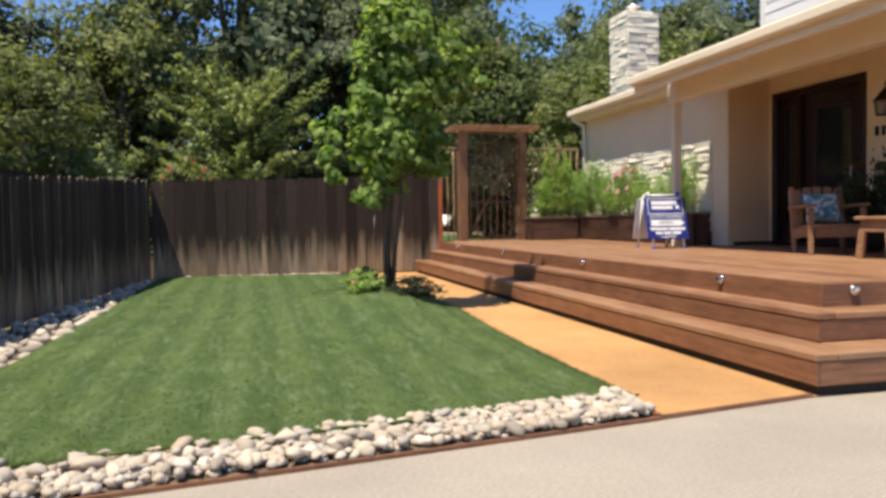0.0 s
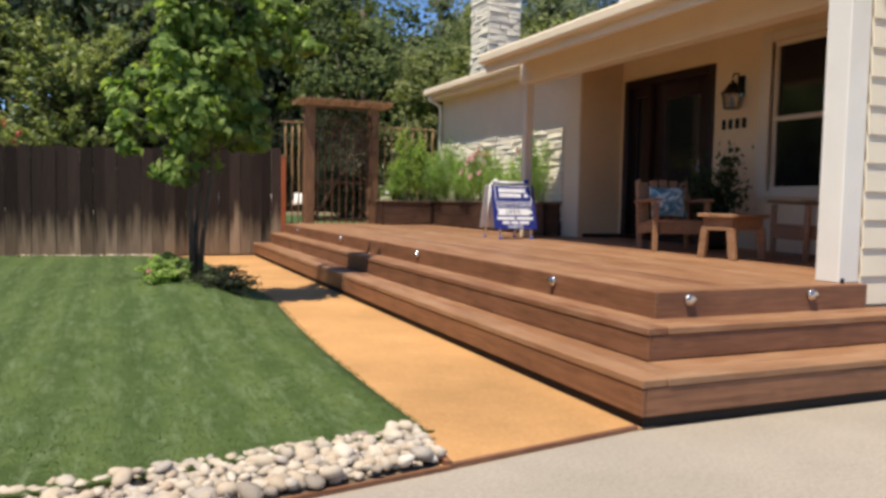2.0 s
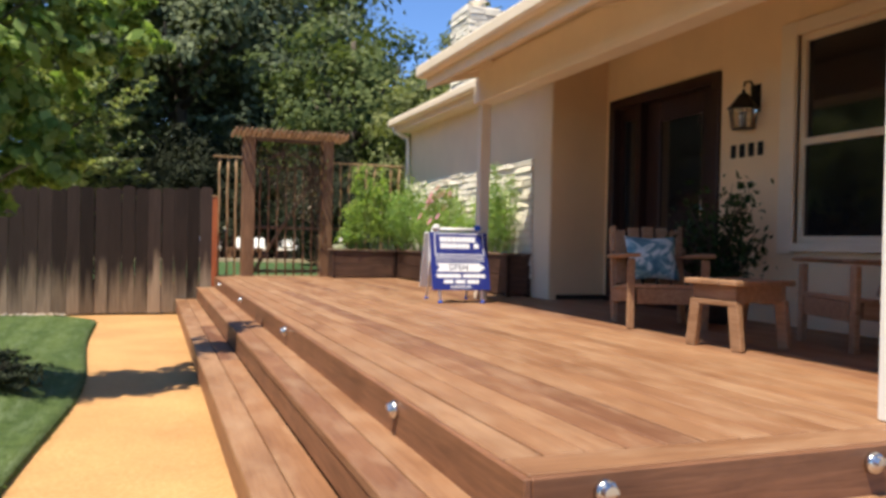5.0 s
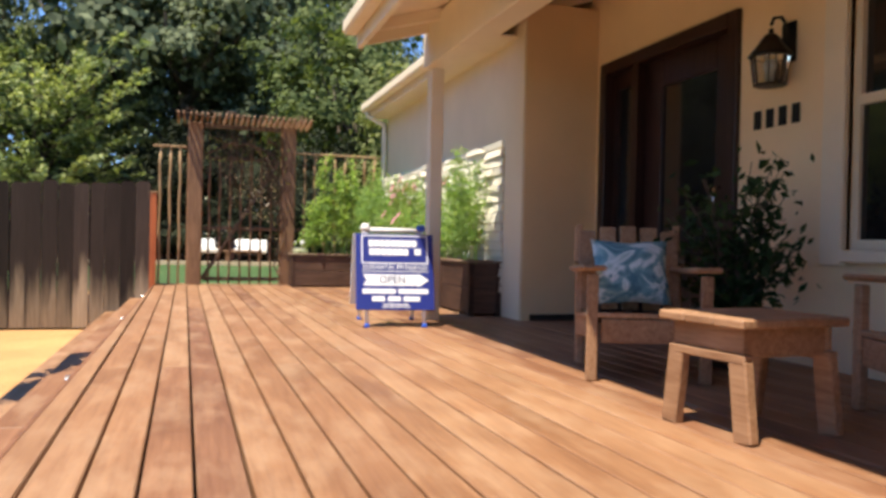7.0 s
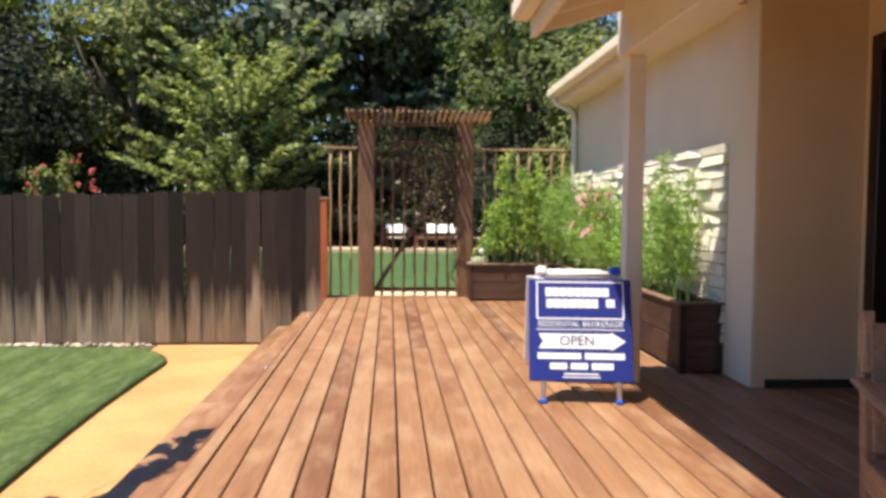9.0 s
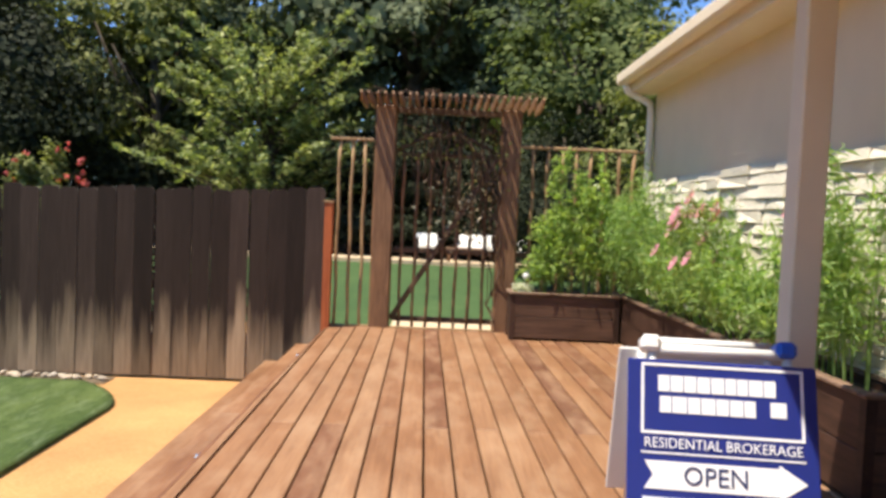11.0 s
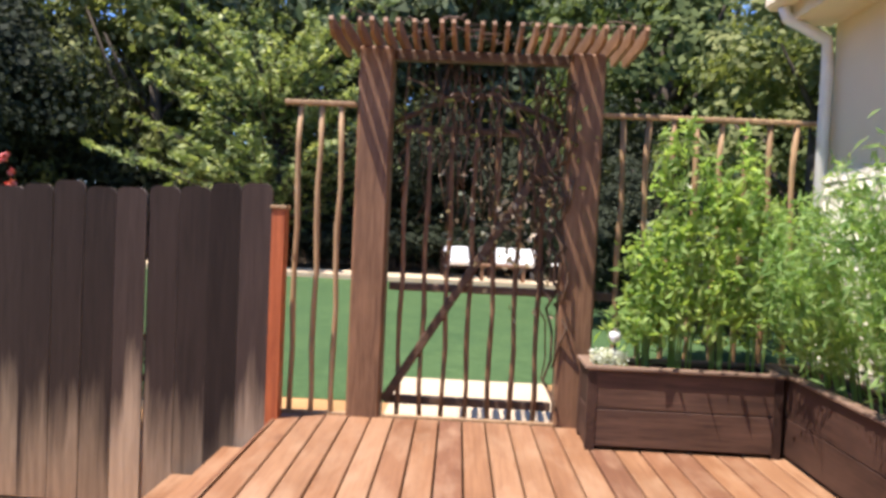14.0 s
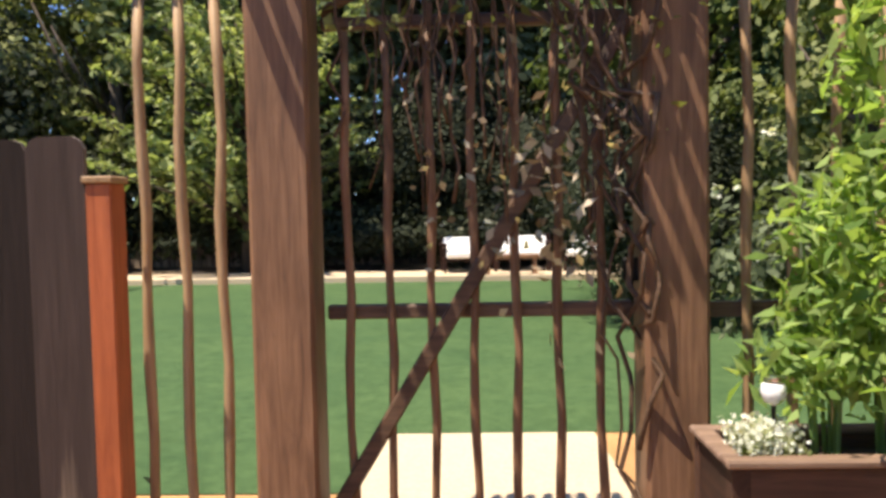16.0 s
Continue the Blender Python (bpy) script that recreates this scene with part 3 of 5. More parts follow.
def plank(parent, a0, b0, y0, a1, b1, y1, z0, z1, mat):
    """One deck board whose two ends may differ a little in place and width; its origin is at its middle."""
    c = Vector(((a0 + b0 + a1 + b1) / 4, (y0 + y1) / 2, (z0 + z1) / 2))
    bm = bmesh.new()
    low, top = ([bm.verts.new(Vector((x, y, z)) - c) for x, y in ((a0, y0), (b0, y0), (b1, y1), (a1, y1))] for z in (z0, z1))
    bm.faces.new(low[::-1])
    bm.faces.new(top)
    for i in range(4):
        j = (i + 1) % 4
        bm.faces.new((low[i], low[j], top[j], top[i]))
    bmesh.ops.bevel(bm, geom=[e for e in bm.edges if all(v in top for v in e.verts)], offset=0.004, segments=1, affect="EDGES")
    ob = part("board", bm, mat, parent)
    ob.location = c


def seam(k, y):
    """The k-th joint: the boards run slightly askew to the house and close up a little towards the gate."""
    return 4.032 + PITCH * k - (y - 7.3) * (0.0124 + 0.0004 * k)


GAP = 0.0045
plank(deck, DX0, seam(0, DY0 + 0.145) - 0.004, DY0 + 0.145, DX0 - 0.006, seam(0, DY1) - 0.004, DY1, DZ - 0.038, DZ - 0.001, DECK)
k = 0
while seam(k, 9.0) < DX1 - 0.03:
    cuts = [DY0 + 0.145, DY0 + 3.4 + 1.55 * ((k * 2) % 4), DY1]
    for y0, y1 in zip(cuts, cuts[1:]):
        e0, e1 = y0, y1 - (0.003 if y1 < DY1 else 0)
        plank(deck, seam(k, e0) + GAP, min(seam(k + 1, e0) - GAP, DX1 - 0.002), e0, seam(k, e1) + GAP, min(seam(k + 1, e1) - GAP, DX1 - 0.002), e1, DZ - 0.038, DZ + rng.uniform(-0.0015, 0.0015), DECK)
    k += 1
board(deck, DX0, 5.48, DY0, DY0 + 0.138, DZ - 0.038, DZ, DECK_X)
board(deck, 5.48, DX1, DY0 + 0.30, DY0 + 0.138 + 0.30, DZ - 0.039, DZ - 0.001, DECK_X)
board(deck, DX0 - 0.022, DX0 - 0.001, DY0 - 0.022, DY1, 0.36, DZ - 0.004, RISER_Y, "fascia")
board(deck, DX0 - 0.001, 5.5, DY0 - 0.022, DY0 - 0.001, 0.36, DZ - 0.004, RISER_X, "fascia")

for level, (sx, sy, top) in enumerate(((3.70, 3.975, 0.384), (3.43, 3.655, 0.222))):
    inner_x, inner_y = ((DX0 - 0.025, DY0 - 0.025), (3.70 - 0.022, 3.975 - 0.022))[level]
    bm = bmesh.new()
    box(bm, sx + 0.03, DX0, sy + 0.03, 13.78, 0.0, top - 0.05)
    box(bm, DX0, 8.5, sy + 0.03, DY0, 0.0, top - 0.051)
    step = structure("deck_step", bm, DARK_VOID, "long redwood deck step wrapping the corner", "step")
    half = (inner_x + 0.02 - (sx - 0.006) - 0.005) / 2
    hy = (inner_y + 0.02 - (sy - 0.006) - 0.005) / 2
    for q in range(2):
        a = sx - 0.006 + q * (half + 0.005)
        ya = sy - 0.006 + q * (hy + 0.005)
        for y0, y1 in ((ya, 7.2 + level), (7.2 + level, 11.4 - level), (11.4 - level, 13.8)):
            board(step, a, a + half, y0 + 0.002, y1 - 0.002, top - 0.036, top, DECK, "tread")
        for x0, x1 in ((a + half + 0.004, 6.3), (6.3, 8.5)):
            board(step, x0, x1 - 0.004, ya, ya + hy, top - 0.036, top - 0.0006 * q, DECK_X, "tread")
    base_z = (0.222, 0.055)[level]
    board(step, sx, sx + 0.022, sy, 13.8, base_z + 0.002, top - 0.037, RISER_Y, "riser")
    board(step, sx + 0.023, 8.5, sy, sy + 0.022, base_z + 0.002, top - 0.037, RISER_X, "riser")

# ---- house ----
WALL_X, WING_X = 7.45, 6.83
D0, D1, DT = 7.735, 9.35, 2.535
W0, W1, WB, WT = 5.75, 6.935, 1.13, 2.63
for nr, dims in enumerate(((WALL_X, 7.65, D1, 9.85, 0.3, 3.2), (WALL_X, 7.65, D0, D1, DT, 3.2), (WALL_X, 7.65, W1, D0, 0.3, 3.2), (WALL_X, 7.65, W0, W1, WT, 3.2), (WALL_X, 7.65, W0, W1, 0.3, WB), (WALL_X, 7.65, 4.5, W0, 0.3, 3.2)), 1):
    structure("wall_porch_%d" % nr, boxed(*dims), STUCCO, "warm beige stucco porch wall", "wall")
structure("wall_return", boxed(7.56, 9.0, 9.85, 10.0, 0.3, 3.2), STUCCO, "beige stucco return wall beside the door", "wall")
bm = bmesh.new()
box(bm, WING_X + 0.03, 7.05, 9.81, 14.0, 0.0, 1.93)
box(bm, WING_X, 7.05, 9.81, 14.0, 1.93, 2.955)
structure("wall_wing", bm, WALL_PALE, "pale beige wing wall above painted stone", "wall")
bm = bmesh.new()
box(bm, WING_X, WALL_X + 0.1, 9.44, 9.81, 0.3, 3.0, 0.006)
# Thin pale layer added so that the pier's west side reads lit.
structure("pier_facing", boxed(WING_X - 0.014, WING_X - 0.001, 9.443, 9.81, 0.4, 2.85), WALL_PALE, "pale strip on the wing corner, lightened for sky light", "trim")
structure("wall_pier", bm, STUCCO_SHADED, "stucco return wall at the wing corner, coloured darker for shade", "wall")
bm = boxed(7.05, 8.35, 13.8, 14.0, 0.0, 3.02)
box(bm, 8.35, 14.0, 13.8, 14.0, 0.0, 3.3)
structure("wall_end", bm, STUCCO, "beige stucco end wall of the house", "wall")
structure("wall_rear", boxed(7.65, 14.0, 4.5, 4.7, 0.0, 3.3), STUCCO, "beige inner wall behind the porch", "wall")
structure("wall_back", boxed(13.8, 14.0, 4.7, 13.8, 0.0, 3.3), STUCCO, "beige rear wall of the house", "wall")

# garage-side lap siding
siding = structure("wall_siding", boxed(5.53, 12.0, 4.29, 4.49, 0.33, 3.05), STUCCO, "pale cream lap-siding wall beside the steps", "wall")
for k in range(15):
    z = 0.40 + k * 0.172
    c = (8.7, 4.275, z + 0.086)
    sb = part("siding_board", boxed(-3.2, 3.2, -0.008, 0.008, -0.092, 0.092, bevel=0.003), SIDING, siding)
    sb.matrix_basis = pose(*c, -4.5, 0, 0)
post = thing("porch_corner_post", "square white painted post at the corner of the porch", "post")
part("shaft", boxed(5.32, 5.49, 4.275, 4.445, DZ, 2.56, bevel=0.006), WHITE, post)
part("anchor_bolt", boxed(5.335, 5.36, 4.262, 4.276, DZ, DZ + 0.03, bevel=0.003), BLACK, post)

# porch roof: gutter, fascia, rafters, sloping deck, beam, flat ceiling
EX, EZ, RY0, RY1 = 5.48, 2.66, 2.2, 9.60
porch = structure("porch_roof", boxed(0, 2.6, RY0, RY1, 0, 0.05, m=pose(EX + 0.03, 0, EZ + 0.02, 0, -16, 0)), SHINGLE, "sloping shingled porch roof with cream gutter", "roof")
part("roof_underside", boxed(0.03, 2.5, RY0 + 0.02, RY1 - 0.02, -0.022, -0.003, m=pose(EX + 0.03, 0, EZ + 0.02, 0, -16, 0)), TRIM, porch)
bm = bmesh.new()
box(bm, EX - 0.06, EX + 0.05, RY0, RY1, EZ - 0.03, EZ + 0.085, bevel=0.02)
part("gutter", bm, TRIM, porch, "cream painted metal gutter")
part("fascia", boxed(EX + 0.05, EX + 0.09, RY0 + 0.02, RY1 - 0.01, EZ - 0.12, EZ + 0.03, bevel=0.004), TRIM, porch)
part("barge_board", boxed(0.06, 2.4, RY1 - 0.035, RY1 - 0.003, -0.13, -0.024, m=pose(EX + 0.03, 0, EZ + 0.02, 0, -16, 0)), TRIM, porch)
for y in (3.0, 4.9, 7.1, 9.3):
    part("rafter", boxed(0.06, 0.62, y - 0.02, y + 0.02, -0.10, -0.023, m=pose(EX + 0.03, 0, EZ + 0.02, 0, -16, 0)), TRIM, porch)
part("beam", boxed(6.07, 6.25, 4.45, 9.69, 2.45, 2.79, bevel=0.006), TRIM, porch, "deep cream painted porch beam")
structure("ceiling", boxed(0.60, 2.02, 4.5, 9.59, -0.055, -0.024, m=pose(EX + 0.03, 0, EZ + 0.02, 0, -16, 0)), TRIM, "cream sloping porch ceiling", "ceiling")
pp = thing("porch_post", "slender cream square porch post beside the planter", "post")
part("shaft", boxed(6.11, 6.21, 9.58, 9.68, DZ, 2.45, bevel=0.005), TRIM, pp)

# wing roof
FX, FZ = 6.54, 2.86
wing = structure("wing_roof", boxed(0, 4.6, 9.61, 14.10, 0, 0.06, m=pose(FX + 0.03, 0, FZ + 0.03, 0, -20, 0)), SHINGLE, "low shingled roof over the wing with cream eave", "roof")
part("gutter", boxed(FX - 0.06, FX + 0.05, 9.61, 14.10, FZ - 0.03, FZ + 0.08, bevel=0.02), TRIM, wing, "cream painted metal gutter")
part("fascia", boxed(FX + 0.05, FX + 0.08, 9.61, 14.08, FZ - 0.10, FZ + 0.03), TRIM, wing)
part("soffit", boxed(FX + 0.08, WING_X, 9.61, 14.08, FZ - 0.10, FZ - 0.085), TRIM, wing)
part("barge_board", boxed(0.06, 4.5, 14.055, 14.09, -0.16, -0.003, m=pose(FX + 0.03, 0, FZ + 0.03, 0, -20, 0)), TRIM, wing)
part("main_slope", boxed(2.4, 7.0, 3.6, 9.60, 0, 0.06, m=pose(EX + 0.03, 0, EZ + 0.02, 0, -16, 0)), SHINGLE, wing)
part("rear_slope", boxed(-4.2, 0, 9.87, 14.10, 0, 0.06, m=pose(14.7, 0, 2.9, 0, 20, 0)), SHINGLE, wing)
ds = thing("downspout", "white painted downspout at the house corner", "downspout")
bm = bmesh.new()
tube(bm, [(FX + 0.0, 13.98, FZ - 0.03), (FX + 0.02, 13.98, FZ - 0.09), (WING_X - 0.06, 13.97, FZ - 0.2), (WING_X - 0.05, 13.97, FZ - 0.35), (WING_X - 0.05, 13.97, 0.5)], 0.032, 8)
part("pipe", bm, WHITE, ds, "", True)

# upper storey with white lap siding
upper = structure("wall_upper", boxed(8.8, 13.8, 5.0, 11.4, 3.4, 6.4), SIDING_UP, "white lap-siding upper storey", "wall")
for k in range(17):
    z = 3.5 + k * 0.17
    part("siding_board", boxed(-0.008, 0.008, -3.2, 3.2, -0.09, 0.09, m=pose(8.79, 8.2, z + 0.085, 0, 4, 0)), SIDING_UP, upper)
part("corner_trim", boxed(8.76, 8.9, 11.33, 11.44, 3.4, 6.4), WHITE, upper)

# painted split stone along the wing foot, one block at a time
random.seed(4)
stones = structure("stone_wainscot", boxed(WING_X - 0.009, WING_X + 0.029, 9.812, 13.98, 0.0, 1.928), MORTAR, "cream painted split-stone facing on the wing wall", "wall")
block_meshes = []
for k in range(10):
    bm = boxed(-0.5, 0.5, -0.5, 0.5, -0.5, 0.5, bevel=0.06)
    for v in bm.verts:
        v.co += Vector((noise.noise(v.co * 3 + Vector((k * 5, 0, 0))) * 0.35, 0, noise.noise(v.co * 4 + Vector((0, k * 3, 0))) * 0.14))
    block_meshes.append(finish(bm, STONE_WHITE))


def courses(owner, face, a0, a1, z0, z1, out, deep=0.03, height=0.075, limit=300):
    """Rows of uneven blocks on a wall; face is the axis along which it looks."""
    z, count = z0, 0
    while z < z1 - 0.02:
        h = random.uniform(height * 0.75, height * 1.25)
        a = a0
        while a < a1 - 0.02:
            w = min(random.uniform(0.18, 0.5), a1 - a)
            if a1 - a - w < 0.06:
                w = a1 - a
            d = deep * random.uniform(0.7, 1.5)
            s = new("stone_block", block_meshes[random.randrange(10)])
            s.parent = owner
            centre = (out, a + w / 2, z + h / 2) if face == "x" else (a + w / 2, out, z + h / 2)
            size = (d * 2, w - 0.008, h - 0.008)
            s.matrix_basis = Matrix.LocRotScale(centre, Euler((0, 0, 0 if face == "x" else radians(90))), size)
            a += w
            count += 1
        z += h
    return count


courses(stones, "x", 9.814, 13.97, 0.72, 1.94, WING_X - 0.002)

# chimney on the end wall
CX0, CX1, CY0, CY1, CT = 7.92, 8.6, 14.4, 15.18, 4.95
chim = thing("chimney", "cream painted split-stone chimney with a metal flue cap", "chimney")
core = part("stack", boxed(CX0 + 0.03, CX1 - 0.03, CY0 + 0.03, CY1 - 0.03, 0.0, CT), MORTAR, chim)
courses(core, "x", CY0, CY1, 3.2, CT, CX0 + 0.02, 0.03, 0.1)
courses(core, "y", CX0, CX1, 3.2, CT, CY0 + 0.02, 0.03, 0.1)
part("crown", boxed(CX0 + 0.06, CX1 - 0.06, CY0 + 0.06, CY1 - 0.06, CT, CT + 0.07, bevel=0.03), MORTAR, chim)
bm = bmesh.new()
lathe(bm, [(0.13, CT + 0.07), (0.13, CT + 0.2), (0.2, CT + 0.21), (0.2, CT + 0.23), (0.09, CT + 0.3)], ((CX0 + CX1) / 2, (CY0 + CY1) / 2, 0), 14)
part("flue_cap", bm, CHROME, chim, "dull metal flue cap", True)

# ---- fences ----
def dog_ear(w, h, t=0.018):
    """A fence picket with clipped top corners, standing on its foot."""
    bm = bmesh.new()
    c = min(0.036, w * 0.25)
    e = c * 0.32
    outline = [(-w / 2, 0), (w / 2, 0), (w / 2, h - c), (w / 2 - e, h - e), (w / 2 - c, h), (-w / 2 + c, h), (-w / 2 + e, h - e), (-w / 2, h - c)]
    a = [bm.verts.new((x, -t / 2, z)) for x, z in outline]
    b = [bm.verts.new((x, t / 2, z)) for x, z in outline]
    bm.faces.new(a)
    bm.faces.new(b[::-1])
    for k in range(8):
        j = (k + 1) % 8
        bm.faces.new((a[k], b[k], b[j], a[j]))
    bmesh.ops.recalc_face_normals(bm, faces=bm.faces)
    for f in bm.faces:
        f.material_index = 0 if abs(f.normal.y) > 0.5 else 1
    me = finish(bm, FENCE)
    me.materials.append(FENCE_EDGE)
    return me


pickets = [dog_ear(0.1635, 1.716 + 0.011 * k) for k in range(4)]


def fence_run(name, label, start, end, top0, top1, rails=True):
    a, b = Vector(start), Vector(end)
    turn = math.degrees(math.atan2(b.y - a.y, b.x - a.x))
    run = thing(name, label, "fence", at=pose(a.x, a.y, 0.03, 0, 0, turn))
    length = (b - a).length
    n = int(length / 0.168)
    for k in range(n):
        p = new("picket", pickets[random.randrange(4)])
        p.parent = run
        f = k / max(1, n - 1)
        top = top0 + (top1 - top0) * f
        p.matrix_basis = Matrix.LocRotScale((0.085 + k * 0.168, random.uniform(-0.011, 0.011), 0), Euler((0, radians(random.uniform(-0.22, 0.22)), 0)), (1, 1, (top - 0.03) / 1.73))
    if rails:
        for z in (0.3, 1.35):
            part("rail", boxed(0, length, -0.05, -0.012, z, z + 0.085), FENCE, run)
    return run


random.seed(11)
fence_run("board_fence", "weathered dark board fence with dog-eared tops behind the lawn", (3.90, 13.88), (-1.02, 13.82), 1.757, 1.63)
fence_run("side_fence", "shaded dark board fence along the side of the lawn", (-1.03, 13.8), (-2.55, -4.0), 1.66, 0.85)
fence_run("far_fence", "dark board fence beyond the back lawn", (-14, 31.5), (24, 29.0), 2.0, 2.0, False)
rp = thing("fence_end_post", "fresh orange redwood post at the end of the fence", "post")
part("shaft", boxed(3.893, 3.965, 13.86, 13.95, 0.2, 1.645, bevel=0.004), RED_POST, rp)
part("post_cap", boxed(3.885, 3.973, 13.852, 13.958, 1.645, 1.665, bevel=0.004), BAR_WOOD, rp)

# ---- arbor, gate and side panels ----
def crooked(x, y, z0, z1, r, seed, n=9, sway=0.006):
    """A rustic round bar, slightly wavy."""
    bm = bmesh.new()
    pts = [(x + sway * math.sin(seed * 2.1 + k * 1.9), y + sway * math.cos(seed * 1.3 + k * 1.4), z0 + (z1 - z0) * k / (n - 1)) for k in range(n)]
    tube(bm, pts, [r * (1 + 0.12 * math.sin(seed + k * 2.3)) for k in range(n)], 8)
    return bm


arbor = thing("garden_arbor", "brown timber arbor with a slatted top over the gate", "arbor")
for x0, x1 in ((4.305, 4.49), (5.445, 5.63)):
    part("post", boxed(x0, x1, 13.99, 14.17, 0.45, 2.549, bevel=0.012), GATE_WOOD, arbor)
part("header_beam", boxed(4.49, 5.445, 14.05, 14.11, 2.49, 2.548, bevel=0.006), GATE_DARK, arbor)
sm = bmesh.new()
side_view = [(-0.35, 0.012), (-0.325, -0.032), (-0.27, -0.05), (0.27, -0.05), (0.325, -0.032), (0.35, 0.012), (0.34, 0.033), (-0.34, 0.033)]
va = [sm.verts.new((-0.0105, y, z)) for y, z in side_view]
vb = [sm.verts.new((0.0105, y, z)) for y, z in side_view]
sm.faces.new(va)
sm.faces.new(vb[::-1])
for k in range(8):
    sm.faces.new((va[k], vb[k], vb[(k + 1) % 8], va[(k + 1) % 8]))
bmesh.ops.recalc_face_normals(sm, faces=sm.faces)
slat_mesh = finish(sm, SLAT_WOOD)
for k in range(24):
    s = new("slat", slat_mesh)
    s.parent = arbor
    s.matrix_basis = pose(4.19 + k * 0.0695, 14.06 + random.uniform(-0.008, 0.008), 2.60, 0, 0, random.uniform(-1.5, 1.5))

gate = thing("garden_gate", "rustic brown wooden bar gate with a diagonal brace", "gate")
for k in range(8):
    part("bar", crooked(4.572 + k * 0.128, 14.13, 0.475, 2.10 + 0.10 * math.sin(math.pi * k / 7), 0.0145, k), GATE_WOOD, gate, "", True)
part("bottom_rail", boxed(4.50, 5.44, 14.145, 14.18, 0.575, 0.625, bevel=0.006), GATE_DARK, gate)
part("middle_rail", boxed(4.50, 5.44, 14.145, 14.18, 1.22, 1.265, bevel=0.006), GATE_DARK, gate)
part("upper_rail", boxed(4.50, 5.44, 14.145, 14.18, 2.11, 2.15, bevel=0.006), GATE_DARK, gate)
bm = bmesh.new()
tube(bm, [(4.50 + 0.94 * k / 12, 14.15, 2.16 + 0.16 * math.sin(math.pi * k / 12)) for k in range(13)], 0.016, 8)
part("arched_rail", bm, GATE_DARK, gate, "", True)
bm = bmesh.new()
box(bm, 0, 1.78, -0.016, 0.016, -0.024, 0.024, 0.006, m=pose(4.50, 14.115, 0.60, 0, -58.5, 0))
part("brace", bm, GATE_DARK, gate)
part("latch", boxed(5.40, 5.46, 14.09, 14.115, 1.33, 1.40, bevel=0.006), BLACK, gate, "black metal latch")

lp = thing("bar_fence", "narrow tan wooden bar panel beside the gate", "fence panel", "panels beside the gate")
for k in range(3):
    part("bar", crooked(3.99 + k * 0.115, 14.02, 0.45, 2.22, 0.0155, k + 20), BAR_WOOD, lp, "", True)
part("top_rail", boxed(3.905, 4.305, 13.995, 14.045, 2.218, 2.245, bevel=0.006), BAR_WOOD, lp)
part("bottom_rail", boxed(3.965, 4.305, 14.03, 14.055, 0.50, 0.535), BAR_WOOD, lp)
rpn = thing("bar_fence", "wide tan wooden bar panel between gate and house", "fence panel", "panels beside the gate")
for k in range(9):
    part("bar", crooked(5.755 + k * 0.131, 14.06, 0.40, 2.22, 0.0155, k + 40), BAR_WOOD, rpn, "", True)
part("top_rail", boxed(5.63, 6.84, 14.035, 14.085, 2.218, 2.245, bevel=0.006), BAR_WOOD, rpn)
part("middle_rail", boxed(5.63, 6.84, 14.078, 14.11, 1.22, 1.265), GATE_DARK, rpn)
structure("deck_edge_trim", boxed(3.95, 6.8, 14.002, 14.03, 0.40, 0.545, bevel=0.004), BAR_WOOD, "pale timber sill at the far end of the deck", "trim")

# bare climbing vine on the gate and one post
vine = thing("climbing_vine", "dry tangled brown vine with few leaves on the arbor", "vine")
random.seed(21)
for v in range(9):
    bm = bmesh.new()
    x, y, z = random.uniform(5.36, 5.47), 13.98, random.uniform(0.55, 1.9)
    pts = []
    for k in range(16):
        pts.append((x, y, z))
        f = k / 15
        x += random.uniform(-0.06, 0.055) - (0.07 if v > 4 and z > 1.85 else 0)
        x = max(4.5, min(5.48, x))
        y = 13.97 + random.uniform(-0.03, 0.02) + (0.12 if x < 5.43 else 0)
        z += random.uniform(0.03, 0.14) if z < 2.3 else random.uniform(-0.06, 0.06)
    tube(bm, pts, random.uniform(0.004, 0.011), 5)
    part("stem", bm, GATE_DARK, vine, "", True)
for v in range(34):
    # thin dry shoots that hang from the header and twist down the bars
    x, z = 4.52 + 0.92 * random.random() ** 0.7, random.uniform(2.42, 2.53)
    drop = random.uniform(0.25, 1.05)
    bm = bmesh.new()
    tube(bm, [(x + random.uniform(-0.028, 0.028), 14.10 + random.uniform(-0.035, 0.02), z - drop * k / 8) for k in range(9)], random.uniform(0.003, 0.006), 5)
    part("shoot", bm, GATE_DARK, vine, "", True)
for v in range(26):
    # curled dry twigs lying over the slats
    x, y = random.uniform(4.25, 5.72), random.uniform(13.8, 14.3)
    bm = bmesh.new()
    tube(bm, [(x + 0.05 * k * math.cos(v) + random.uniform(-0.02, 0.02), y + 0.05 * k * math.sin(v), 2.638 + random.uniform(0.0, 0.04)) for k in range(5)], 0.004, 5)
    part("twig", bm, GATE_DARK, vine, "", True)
c = np.array([(random.uniform(4.5, 5.66), random.uniform(13.9, 14.16), random.uniform(2.05, 2.38)) for _ in range(170)] + [(random.uniform(5.3, 5.66), random.uniform(13.92, 14.0), random.uniform(1.7, 2.3)) for _ in range(14)])
part("leaves", leaf_mesh(c, 0.045, LEAF_OLIVE, rng), None, vine)
c = np.array([(random.triangular(4.62, 5.5, 5.25), random.uniform(13.98, 14.12), random.gauss(1.64, 0.2)) for _ in range(180)])
part("dry_leaves", leaf_mesh(c, 0.047, LEAF_DRY, rng), None, vine, "pale dry leaves and spent blossoms")

